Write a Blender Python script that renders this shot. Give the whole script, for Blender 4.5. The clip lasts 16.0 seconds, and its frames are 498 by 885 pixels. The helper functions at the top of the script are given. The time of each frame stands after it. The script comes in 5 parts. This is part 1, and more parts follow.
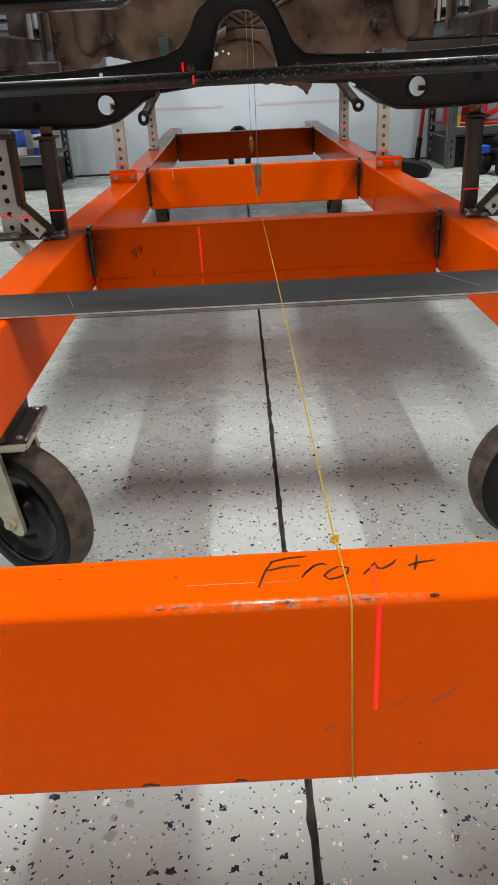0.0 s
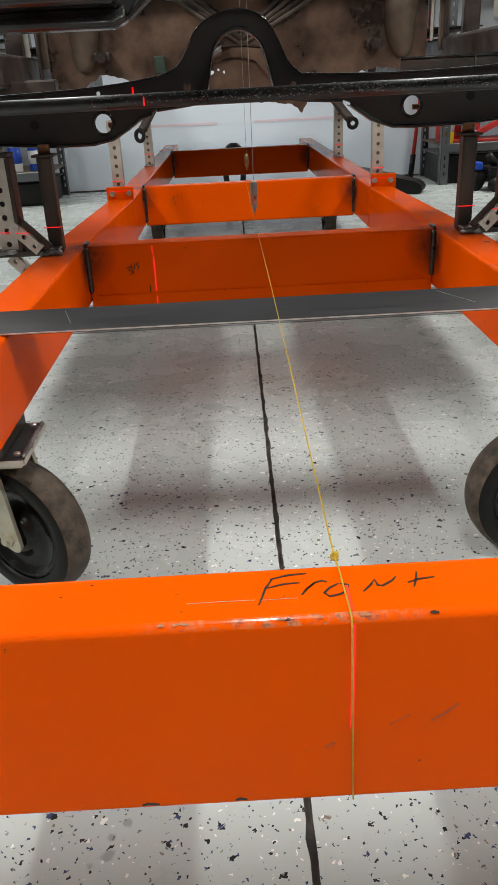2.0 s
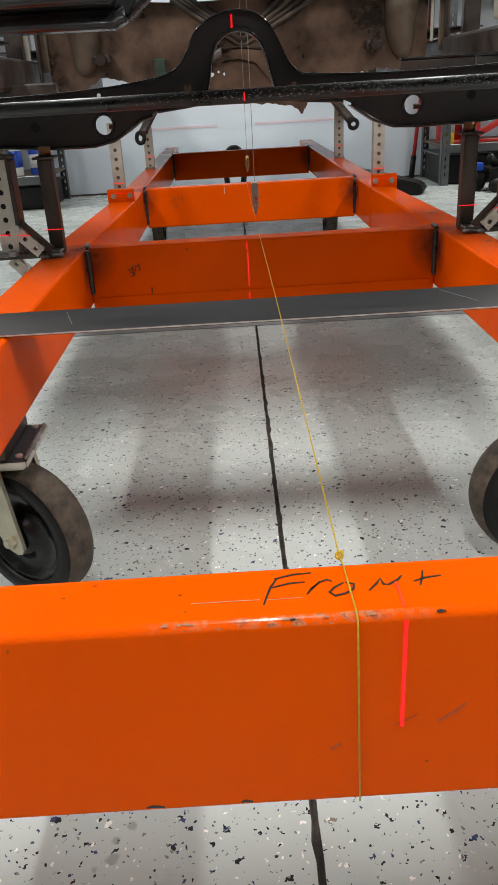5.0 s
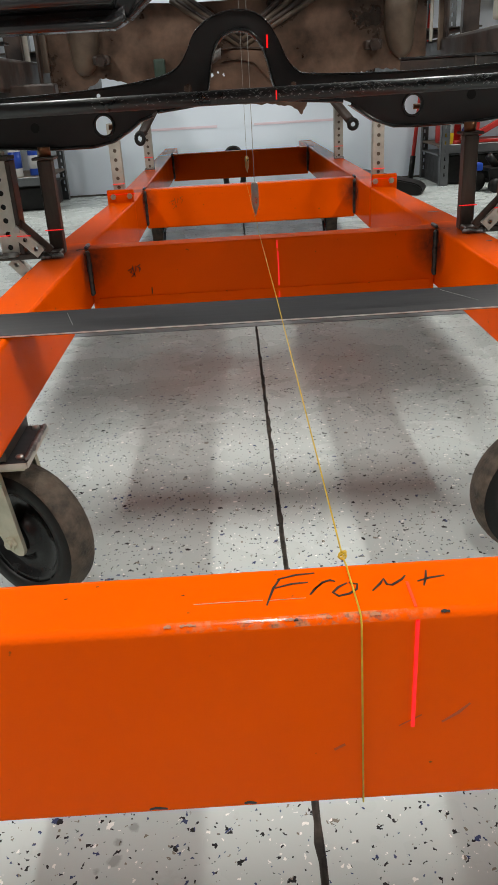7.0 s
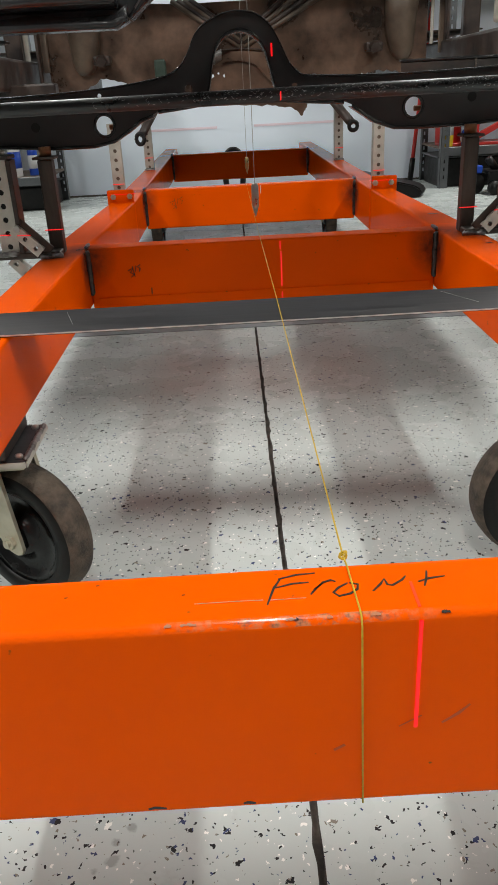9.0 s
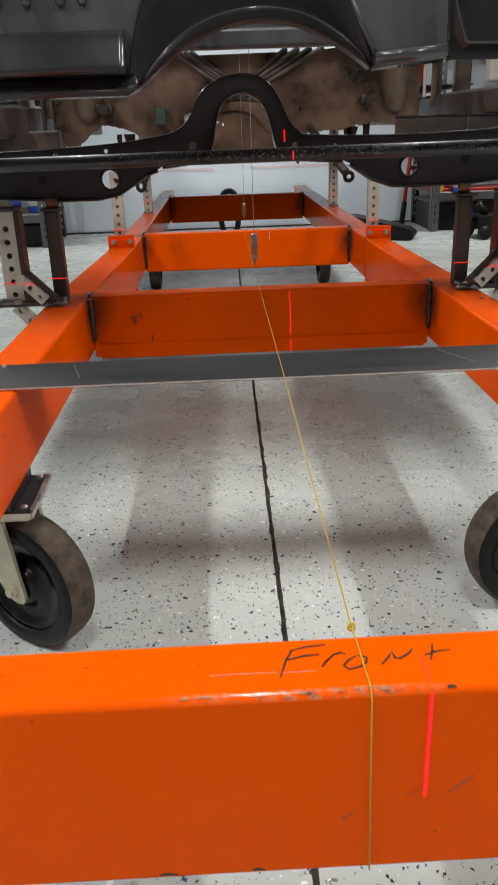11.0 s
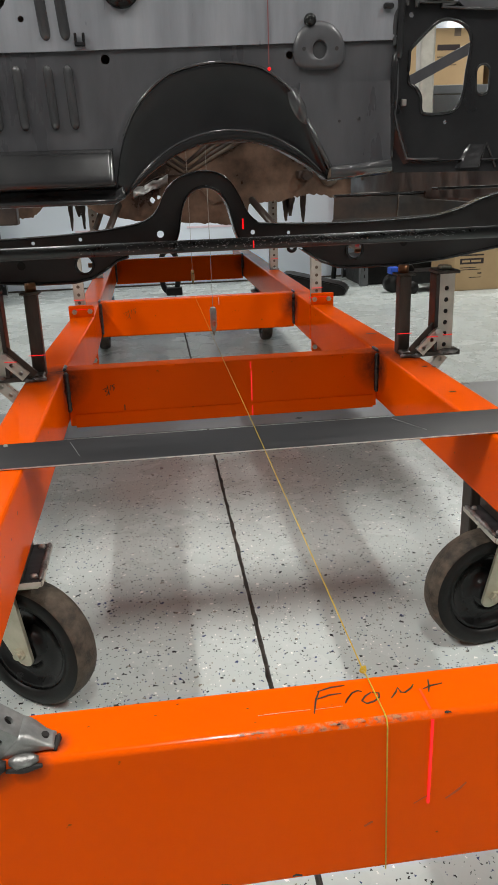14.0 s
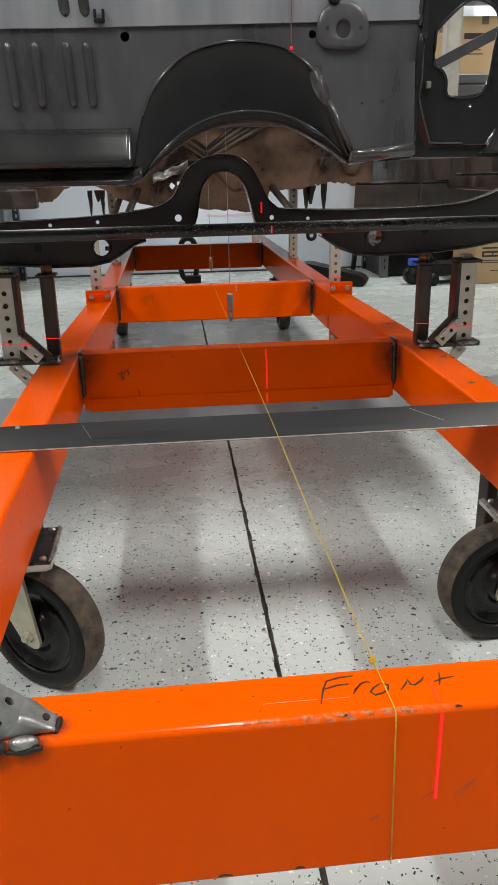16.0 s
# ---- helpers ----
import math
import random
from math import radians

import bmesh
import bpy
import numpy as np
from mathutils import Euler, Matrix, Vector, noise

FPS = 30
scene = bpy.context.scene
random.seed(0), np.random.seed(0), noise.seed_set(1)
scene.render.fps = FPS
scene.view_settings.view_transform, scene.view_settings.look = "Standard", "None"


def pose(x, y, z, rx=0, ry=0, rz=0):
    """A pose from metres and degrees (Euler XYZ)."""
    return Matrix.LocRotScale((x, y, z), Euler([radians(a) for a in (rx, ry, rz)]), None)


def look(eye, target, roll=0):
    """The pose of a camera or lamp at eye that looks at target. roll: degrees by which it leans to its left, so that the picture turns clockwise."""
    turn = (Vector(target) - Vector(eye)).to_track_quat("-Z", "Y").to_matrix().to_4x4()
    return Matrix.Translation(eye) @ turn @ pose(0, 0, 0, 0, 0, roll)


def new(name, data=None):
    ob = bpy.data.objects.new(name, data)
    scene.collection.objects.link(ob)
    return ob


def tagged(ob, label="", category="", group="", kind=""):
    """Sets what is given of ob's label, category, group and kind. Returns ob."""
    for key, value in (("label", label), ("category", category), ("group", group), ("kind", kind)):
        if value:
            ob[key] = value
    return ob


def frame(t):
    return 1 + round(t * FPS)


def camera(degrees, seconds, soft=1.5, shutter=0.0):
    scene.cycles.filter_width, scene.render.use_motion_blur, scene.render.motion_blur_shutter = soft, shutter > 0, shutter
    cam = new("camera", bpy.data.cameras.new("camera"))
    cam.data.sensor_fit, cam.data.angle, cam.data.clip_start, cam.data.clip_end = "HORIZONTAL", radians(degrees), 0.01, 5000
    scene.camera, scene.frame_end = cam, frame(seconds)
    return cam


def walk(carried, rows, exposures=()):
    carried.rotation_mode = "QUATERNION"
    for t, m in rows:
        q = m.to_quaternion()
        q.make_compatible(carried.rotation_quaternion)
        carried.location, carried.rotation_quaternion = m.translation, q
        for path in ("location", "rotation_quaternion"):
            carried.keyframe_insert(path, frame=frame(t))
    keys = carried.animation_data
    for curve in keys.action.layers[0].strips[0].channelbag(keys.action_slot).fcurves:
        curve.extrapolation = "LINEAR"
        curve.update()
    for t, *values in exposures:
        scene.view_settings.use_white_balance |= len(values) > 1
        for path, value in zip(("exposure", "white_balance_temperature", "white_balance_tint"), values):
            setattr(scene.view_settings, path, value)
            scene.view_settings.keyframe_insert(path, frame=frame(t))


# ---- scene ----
cam = camera(36.4, 16.0, shutter=0.4)
PATH = [
    (0, (-0.055, -0.358, 0.67), (-0.055, 1.436, -0.215), -3.0),
    (0.5, (-0.058, -0.358, 0.671), (-0.047, 1.442, -0.201), -2.9),
    (1, (-0.058, -0.357, 0.671), (-0.043, 1.446, -0.193), -3.0),
    (1.5, (-0.058, -0.358, 0.672), (-0.043, 1.448, -0.185), -3.0),
    (2, (-0.058, -0.359, 0.673), (-0.043, 1.451, -0.179), -2.9),
    (2.5, (-0.062, -0.356, 0.673), (-0.049, 1.455, -0.176), -2.9),
    (3, (-0.062, -0.357, 0.673), (-0.052, 1.455, -0.175), -3.0),
    (3.5, (-0.059, -0.356, 0.67), (-0.051, 1.456, -0.177), -3.2),
    (4, (-0.059, -0.357, 0.67), (-0.05, 1.455, -0.177), -3.3),
    (6.5, (-0.06, -0.355, 0.667), (-0.049, 1.458, -0.176), -3.3),
    (7, (-0.061, -0.355, 0.668), (-0.05, 1.458, -0.176), -3.4),
    (7.5, (-0.059, -0.356, 0.667), (-0.048, 1.457, -0.177), -3.4),
    (8, (-0.059, -0.355, 0.666), (-0.046, 1.458, -0.178), -3.3),
    (10.5, (-0.071, -0.356, 0.681), (-0.035, 1.476, -0.121), -2.3),
    (11, (-0.078, -0.364, 0.704), (-0.031, 1.483, -0.061), -2.0),
    (11.5, (-0.116, -0.379, 0.758), (-0.027, 1.478, 0.021), -3.6),
    (12, (-0.153, -0.459, 0.782), (0.022, 1.397, 0.059), -3.8),
    (12.5, (-0.166, -0.466, 0.792), (0.056, 1.404, 0.118), -2.3),
    (13, (-0.169, -0.467, 0.797), (0.055, 1.409, 0.142), -1.6),
    (13.5, (-0.16, -0.475, 0.794), (0.07, 1.405, 0.151), -2.0),
    (14, (-0.156, -0.467, 0.787), (0.069, 1.407, 0.126), -2.0),
    (14.5, (-0.153, -0.466, 0.785), (0.062, 1.406, 0.115), -1.8),
    (15, (-0.147, -0.464, 0.779), (0.055, 1.409, 0.109), -1.5),
    (15.5, (-0.15, -0.458, 0.776), (0.04, 1.414, 0.099), -1.3),
    (16, (-0.151, -0.455, 0.775), (0.031, 1.416, 0.093), -1.2),
]
walk(cam, [(t, look(eye, target, roll)) for t, eye, target, roll in PATH])


# ---- world, lamps, exposure ----
world = bpy.data.worlds.new("workshop")
world.use_nodes = True
scene.world = world
world.node_tree.nodes["Background"].inputs[0].default_value = (0.75, 0.8, 0.85, 1)
world.node_tree.nodes["Background"].inputs[1].default_value = 0.05
scene.view_settings.exposure = 0.0


def strip_lamp(name, x, y, z, length, width, watts, rz=0.0, warm=(1.0, 0.985, 0.94)):
    d = bpy.data.lights.new(name, "AREA")
    d.shape, d.size, d.size_y = "RECTANGLE", width, length
    d.energy, d.color = watts, warm
    ob = new(name, d)
    ob.matrix_basis = pose(x, y, z, 0, 0, rz)
    return ob


# three rows of ceiling strips run along the cart
for sx, px, front in ((-1, -2.15, 28), (1, 2.19, 17)):
    strip_lamp("ceiling_strip", px, -0.48, 3.2, 1.1, 0.09, 88)
    strip_lamp("ceiling_strip", px, -2.7, 3.2, 1.25, 0.12, front)
    strip_lamp("ceiling_strip", px, 1.5, 3.2, 1.25, 0.12, 6)
    strip_lamp("ceiling_strip", px + sx * 0.1, 4.75, 3.2, 1.4, 0.14, 112)

strip_lamp("ceiling_strip", 0.0, -0.62, 3.2, 0.9, 0.15, 32)

# ---- materials ----
T = 0.387          # top of the cart's frame above the floor


def mat(name):
    m = bpy.data.materials.new(name)
    m.use_nodes = True
    nt = m.node_tree
    return m, nt, nt.nodes["Principled BSDF"], nt.nodes.new, nt.links.new


def noise_tex(nt, scale, detail=4.0, rough=0.55, coord="Object", stretch=None):
    n = nt.nodes.new("ShaderNodeTexNoise")
    n.inputs["Scale"].default_value, n.inputs["Detail"].default_value, n.inputs["Roughness"].default_value = scale, detail, rough
    c = nt.nodes.new("ShaderNodeTexCoord")
    if stretch:
        mp = nt.nodes.new("ShaderNodeMapping")
        mp.inputs["Scale"].default_value = stretch
        nt.links.new(c.outputs[coord], mp.inputs["Vector"])
        nt.links.new(mp.outputs[0], n.inputs["Vector"])
    else:
        nt.links.new(c.outputs[coord], n.inputs["Vector"])
    return n


def ramp(nt, src, stops):
    r = nt.nodes.new("ShaderNodeValToRGB")
    e = r.color_ramp.elements
    while len(e) < len(stops):
        e.new(0.5)
    for el, (p, c) in zip(e, stops):
        el.position = p
        el.color = (*c, 1) if isinstance(c, tuple) else (c, c, c, 1)
    nt.links.new(src, r.inputs[0])
    return r


def mixc(nt, fac, a, b):
    m = nt.nodes.new("ShaderNodeMix")
    m.data_type = "RGBA"
    if isinstance(fac, float):
        m.inputs[0].default_value = fac
    else:
        nt.links.new(fac, m.inputs[0])
    for s, v in ((m.inputs[6], a), (m.inputs[7], b)):
        if isinstance(v, tuple):
            s.default_value = (*v, 1)
        else:
            nt.links.new(v, s)
    return m.outputs[2]


def bump(nt, b, height, strength, dist):
    n = nt.nodes.new("ShaderNodeBump")
    n.inputs["Strength"].default_value, n.inputs["Distance"].default_value = strength, dist
    nt.links.new(height, n.inputs["Height"])
    nt.links.new(n.outputs[0], b.inputs["Normal"])


def worn(name, c1, c2, rough=(0.35, 0.55), metal=0.0, scale=9.0, fine=120.0, relief=0.15, coat=0.0, stretch=None, dent=0.0):
    """Two tones mixed by stains, with fine relief and uneven gloss."""
    m, nt, b, nn, ln = mat(name)
    n1 = noise_tex(nt, scale, 6.0, 0.6, stretch=stretch)
    n2 = noise_tex(nt, fine, 3.0, 0.6, stretch=stretch)
    r1 = ramp(nt, n1.outputs[0], [(0.35, 0.0), (0.68, 1.0)])
    ln(mixc(nt, r1.outputs[0], c1, c2), b.inputs["Base Color"])
    rr = ramp(nt, n1.outputs[0], [(0.3, rough[0]), (0.7, rough[1])])
    ln(rr.outputs[0], b.inputs["Roughness"])
    b.inputs["Metallic"].default_value = metal
    b.inputs["Coat Weight"].default_value = coat
    if relief:
        bump(nt, b, n2.outputs[0], relief, 0.002)
    if dent:
        n3 = noise_tex(nt, 6.0, 3.0, 0.5)
        bp = nn("ShaderNodeBump")
        bp.inputs["Strength"].default_value, bp.inputs["Distance"].default_value = dent, 0.02
        ln(n3.outputs[0], bp.inputs["Height"])
        ln(bp.outputs[0], b.inputs["Normal"].links[0].from_node.inputs["Normal"])
    return m


def orange_paint(name="orange_enamel", coat=0.02, worn_edge=False):
    """Brushed-on orange enamel, with soot round the welds, dust and small rust specks."""
    m, nt, b, nn, ln = mat(name)
    geo = nn("ShaderNodeNewGeometry")
    n1 = noise_tex(nt, 7.0, 5.0)
    n2 = noise_tex(nt, 260.0, 2.0)
    n3 = noise_tex(nt, 60.0, 5.0, 0.65)
    base = mixc(nt, n1.outputs[0], (0.81, 0.082, 0.0), (0.88, 0.103, 0.0))
    soot = None
    for p, far in [(q, 0.072) for q in ((-0.372, 1.24, T - 0.02), (0.372, 1.24, T - 0.03), (-0.362, 2.25, T - 0.03), (0.362, 2.25, T - 0.04),
              (-0.37, 3.78, T - 0.05), (0.37, 3.78, T - 0.05), (-0.43, 1.2, T), (0.43, 1.2, T))] + [((-0.255, 0.016, T), 0.015), ((-0.272, 0.002, T - 0.003), 0.019), ((-0.30, 0.0, T - 0.006), 0.022)]:
        d = nn("ShaderNodeVectorMath")
        d.operation = "DISTANCE"
        ln(geo.outputs["Position"], d.inputs[0])
        d.inputs[1].default_value = p
        mp = nn("ShaderNodeMapRange")
        mp.inputs[1].default_value, mp.inputs[2].default_value = far * 0.3, far
        mp.inputs[3].default_value, mp.inputs[4].default_value = 0.9, 0.0
        ln(d.outputs["Value"], mp.inputs[0])
        if soot is None:
            soot = mp.outputs[0]
        else:
            mx = nn("ShaderNodeMath")
            mx.operation = "MAXIMUM"
            ln(soot, mx.inputs[0])
            ln(mp.outputs[0], mx.inputs[1])
            soot = mx.outputs[0]
    mu = nn("ShaderNodeMath")
    mu.operation = "MULTIPLY"
    ln(soot, mu.inputs[0])
    ln(ramp(nt, n3.outputs[0], [(0.25, 0.45), (0.6, 1.0)]).outputs[0], mu.inputs[1])
    col = mixc(nt, mu.outputs[0], base, (0.03, 0.022, 0.018))
    speck = ramp(nt, noise_tex(nt, 95.0, 2.0, 0.5).outputs[0], [(0.74, 0.0), (0.78, 1.0)])
    col = mixc(nt, speck.outputs[0], col, (0.22, 0.07, 0.02))
    rough = ramp(nt, n1.outputs[0], [(0.3, 0.13), (0.7, 0.24)]).outputs[0]
    if worn_edge:          # rubbed, dirty stretch in the middle of the beam's edge
        d = nn("ShaderNodeVectorMath")
        d.operation = "DISTANCE"
        ln(geo.outputs["Position"], d.inputs[0])
        d.inputs[1].default_value = (-0.035, 0.003, T)
        mp = nn("ShaderNodeMapRange")
        mp.inputs[1].default_value, mp.inputs[2].default_value = 0.03, 0.095
        mp.inputs[3].default_value, mp.inputs[4].default_value = 1.0, 0.0
        ln(d.outputs["Value"], mp.inputs[0])
        mu = nn("ShaderNodeMath")
        mu.operation = "MULTIPLY"
        ln(mp.outputs[0], mu.inputs[0])
        ln(ramp(nt, noise_tex(nt, 130.0, 4.0, 0.65).outputs[0], [(0.46, 0.0), (0.60, 0.9)]).outputs[0], mu.inputs[1])
        grime = ramp(nt, noise_tex(nt, 210.0, 2.0).outputs[0], [(0.36, (0.15, 0.10, 0.07)), (0.52, (0.55, 0.20, 0.09))])
        col = mixc(nt, mu.outputs[0], col, grime.outputs[0])
        rough = ramp(nt, mu.outputs[0], [(0.0, 0.17), (0.8, 0.5)]).outputs[0]
    ln(col, b.inputs["Base Color"])
    ln(rough, b.inputs["Roughness"])
    b.inputs["Specular IOR Level"].default_value = 0.035
    b.inputs["Coat Weight"].default_value, b.inputs["Coat Roughness"].default_value = coat, 0.12
    bump(nt, b, n2.outputs[0], 0.06, 0.001)
    return m


def chip_floor():
    """Pale grey epoxy strewn with black, white and blue flakes."""
    m, nt, b, nn, ln = mat("flake_epoxy")
    c = nn("ShaderNodeTexCoord")
    wob = noise_tex(nt, 120.0, 2.0)
    add = nn("ShaderNodeMix")
    add.data_type = "VECTOR"
    add.inputs[0].default_value = 0.012
    ln(c.outputs["Object"], add.inputs[4])
    ln(wob.outputs["Color"], add.inputs[5])

    def flakes(scale, keep, stretch):
        mp = nn("ShaderNodeMapping")
        mp.inputs["Scale"].default_value = stretch
        ln(add.outputs[1], mp.inputs["Vector"])
        v = nn("ShaderNodeTexVoronoi")
        v.feature, v.distance = "F1", "CHEBYCHEV"
        v.inputs["Scale"].default_value = scale
        ln(mp.outputs[0], v.inputs["Vector"])
        sep = nn("ShaderNodeSeparateColor")
        ln(v.outputs["Color"], sep.inputs[0])
        th = nn("ShaderNodeMapRange")          # a size of its own for each flake
        th.inputs[1].default_value, th.inputs[2].default_value = keep, 1.0
        th.inputs[3].default_value, th.inputs[4].default_value = 0.08, 0.30
        ln(sep.outputs[1], th.inputs[0])
        on = nn("ShaderNodeMath")
        on.operation = "LESS_THAN"
        ln(v.outputs["Distance"], on.inputs[0])
        ln(th.outputs[0], on.inputs[1])
        pick = nn("ShaderNodeMath")
        pick.operation = "GREATER_THAN"
        ln(sep.outputs[1], pick.inputs[0])
        pick.inputs[1].default_value = keep
        mu = nn("ShaderNodeMath")
        mu.operation = "MULTIPLY"
        ln(on.outputs[0], mu.inputs[0])
        ln(pick.outputs[0], mu.inputs[1])
        return mu.outputs[0], sep.outputs[0]

    n1 = noise_tex(nt, 2.2, 5.0)
    base = mixc(nt, n1.outputs[0], (0.43, 0.470, 0.456), (0.495, 0.537, 0.522))
    for scale, keep, st in ((82.0, 0.76, (1, 1.25, 1)), (158.0, 0.46, (1.3, 1, 1))):
        f, hue = flakes(scale, keep, st)
        r = ramp(nt, hue, [(0.0, (0.025, 0.025, 0.026)), (0.45, (0.05, 0.05, 0.05)), (0.46, (0.8, 0.79, 0.75)),
                           (0.66, (0.86, 0.85, 0.8)), (0.67, (0.05, 0.065, 0.14)), (0.84, (0.08, 0.10, 0.19)), (0.85, (0.2, 0.18, 0.15))])
        r.color_ramp.interpolation = "CONSTANT"
        base = mixc(nt, f, base, r.outputs[0])
    dirt = ramp(nt, noise_tex(nt, 14.0, 6.0, 0.7).outputs[0], [(0.60, 0.0), (0.78, 0.35)])
    base = mixc(nt, dirt.outputs[0], base, (0.25, 0.23, 0.2))
    geo = nn("ShaderNodeNewGeometry")
    blot = noise_tex(nt, 90.0, 3.0, 0.6)
    for p, far in (((-0.197, 0.178, 0.0), 0.009), ((-0.210, 0.163, 0.0), 0.007), ((-0.212, 0.143, 0.0), 0.011), ((-0.228, 0.131, 0.0), 0.006), ((-0.019, 0.689, 0.0), 0.008), ((-0.021, 0.53, 0.0), 0.006)):
        d = nn("ShaderNodeVectorMath")          # oily drips with ragged rims
        d.operation = "DISTANCE"
        ln(geo.outputs["Position"], d.inputs[0])
        d.inputs[1].default_value = p
        ad = nn("ShaderNodeMath")
        ad.operation = "MULTIPLY_ADD"
        ln(blot.outputs[0], ad.inputs[0])
        ad.inputs[1].default_value = 0.012
        ln(d.outputs["Value"], ad.inputs[2])
        mp = nn("ShaderNodeMapRange")
        mp.inputs[1].default_value, mp.inputs[2].default_value = far * 0.7 + 0.003, far * 0.7 + 0.006
        mp.inputs[3].default_value, mp.inputs[4].default_value = 0.45, 0.0
        ln(ad.outputs[0], mp.inputs[0])
        base = mixc(nt, mp.outputs[0], base, (0.14, 0.13, 0.12))
    ln(base, b.inputs["Base Color"])
    ln(ramp(nt, noise_tex(nt, 5.0, 4.0).outputs[0], [(0.3, 0.22), (0.75, 0.34)]).outputs[0], b.inputs["Roughness"])
    b.inputs["Specular IOR Level"].default_value = 0.14
    bump(nt, b, noise_tex(nt, 45.0, 3.0).outputs[0], 0.12, 0.002)
    return m


def glow(name, colour, strength, base=(0.05, 0.0, 0.0)):
    m, nt, b, nn, ln = mat(name)
    b.inputs["Base Color"].default_value = (*base, 1)
    b.inputs["Emission Color"].default_value = (*colour, 1)
    b.inputs["Emission Strength"].default_value = strength
    return m


ORANGE = orange_paint()
# copy with more coat, added for a lamp's glint along the worn edge
ORANGE_EDGE = orange_paint("orange_edge_wear_and_glint", 0.40, True)
FLOOR = chip_floor()
ECOAT = worn("black_primer", (0.012, 0.012, 0.013), (0.022, 0.022, 0.023), (0.13, 0.24), 0.0, 6.0, 160.0, 0.04, 0.2)
ECOAT.node_tree.nodes["Principled BSDF"].inputs["Specular IOR Level"].default_value = 0.4
# lighter, glossier primer for the ribs; on edges its tone paints highlights
RIBM = worn("glossy_primer_and_highlight", (0.034, 0.034, 0.036), (0.052, 0.052, 0.054), (0.07, 0.13), 0.0, 6.0, 160.0, 0.0, 0.4)
# darker primer copy: the collar's dark reflection is put into colour and specular
DEEP = worn("black_primer_dark_reflection", (0.008, 0.008, 0.009), (0.015, 0.015, 0.016), (0.14, 0.24), 0.0, 5.0, 160.0, 0.03, 0.08)
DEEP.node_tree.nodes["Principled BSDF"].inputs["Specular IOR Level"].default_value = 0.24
WEB = worn("satin_black_paint", (0.020, 0.018, 0.018), (0.036, 0.034, 0.034), (0.3, 0.5), 0.0, 6.0, 160.0, 0.06)
# primer paled to carry the bright reflection on the upper firewall
REFLECT_GREY = worn("grey_primer_with_reflection", (0.162, 0.168, 0.185), (0.234, 0.241, 0.262), (0.26, 0.43), 0.0, 4.0, 200.0, 0.06, 0.0, (6, 1, 0.7))
ECOAT_DULL = worn("dull_black_primer", (0.040, 0.040, 0.044), (0.072, 0.072, 0.078), (0.22, 0.42), 0.0, 3.0, 200.0, 0.08, 0.0, (4, 1, 0.9))
TUBE_BLACK = worn("scratched_black_paint", (0.012, 0.013, 0.014), (0.035, 0.035, 0.036), (0.22, 0.5), 0.0, 22.0, 90.0, 0.1)
RUST = worn("old_rusty_primer", (0.015, 0.009, 0.006), (0.160, 0.092, 0.058), (0.2, 0.5), 0.0, 7.0, 70.0, 0.12, dent=0.35)
RUST_DARK = worn("dark_rusty_steel", (0.012, 0.008, 0.007), (0.066, 0.042, 0.031), (0.3, 0.6), 0.0, 11.0, 80.0, 0.15, dent=0.3)
TAN = worn("bare_tan_primer", (0.055, 0.038, 0.027), (0.165, 0.12, 0.084), (0.35, 0.6), 0.0, 7.0, 90.0, 0.12, dent=0.3)
GLOSSBROWN = worn("glossy_dark_brown_paint", (0.022, 0.016, 0.014), (0.042, 0.033, 0.03), (0.2, 0.4), 0.0, 6.0, 80.0, 0.08, 0.3)
GREEN = worn("faded_green_paint", (0.018, 0.04, 0.026), (0.04, 0.065, 0.05), (0.4, 0.6), 0.0, 20.0)
MILL = worn("mill_scale_steel", (0.014, 0.014, 0.015), (0.042, 0.040, 0.042), (0.34, 0.5), 0.0, 5.0, 60.0, 0.0, 0.0, (0.7, 26, 3))
MILL.node_tree.nodes["Principled BSDF"].inputs["Specular IOR Level"].default_value = 0.1
DARKTUBE = worn("bare_dark_tube", (0.045, 0.038, 0.033), (0.10, 0.085, 0.072), (0.35, 0.55), 0.6, 10.0, 90.0, 0.12, 0.0, (4, 4, 0.8))
EDGE = worn("bright_sheared_edge", (0.6, 0.6, 0.58), (0.75, 0.74, 0.7), (0.3, 0.45), 0.8, 40.0)
GALV = worn("galvanised_steel", (0.42, 0.40, 0.35), (0.55, 0.53, 0.47), (0.35, 0.5), 0.4, 30.0, 150.0, 0.08)
GALV_PALE = worn("pale_galvanised_steel", (0.52, 0.51, 0.45), (0.66, 0.65, 0.58), (0.35, 0.5), 0.15, 30.0, 150.0, 0.08)
ZINC = worn("yellow_zinc", (0.40, 0.38, 0.28), (0.55, 0.53, 0.42), (0.3, 0.5), 0.6, 25.0, 120.0, 0.1)
WELD_DARK = worn("dark_weld_bead", (0.02, 0.02, 0.02), (0.12, 0.115, 0.11), (0.25, 0.5), 0.75, 50.0, 160.0, 0.4)
# bare scratches on the tube, and the glint painted on the beam's top
SCRATCH_GLINT = worn("bare_scratch_and_glint", (0.40, 0.40, 0.41), (0.58, 0.58, 0.58), (0.4, 0.6), 0.3, 200.0)
WELD = worn("weld_bead", (0.10, 0.095, 0.09), (0.38, 0.37, 0.36), (0.25, 0.5), 0.85, 60.0, 160.0, 0.7)
BURN = worn("burnt_steel", (0.012, 0.011, 0.011), (0.03, 0.026, 0.024), (0.5, 0.8), 0.2, 30.0, 90.0, 0.4)
TYRE = worn("dusty_rubber_tread", (0.022, 0.017, 0.013), (0.13, 0.102, 0.075), (0.6, 0.9), 0.0, 38.0, 260.0, 0.9)
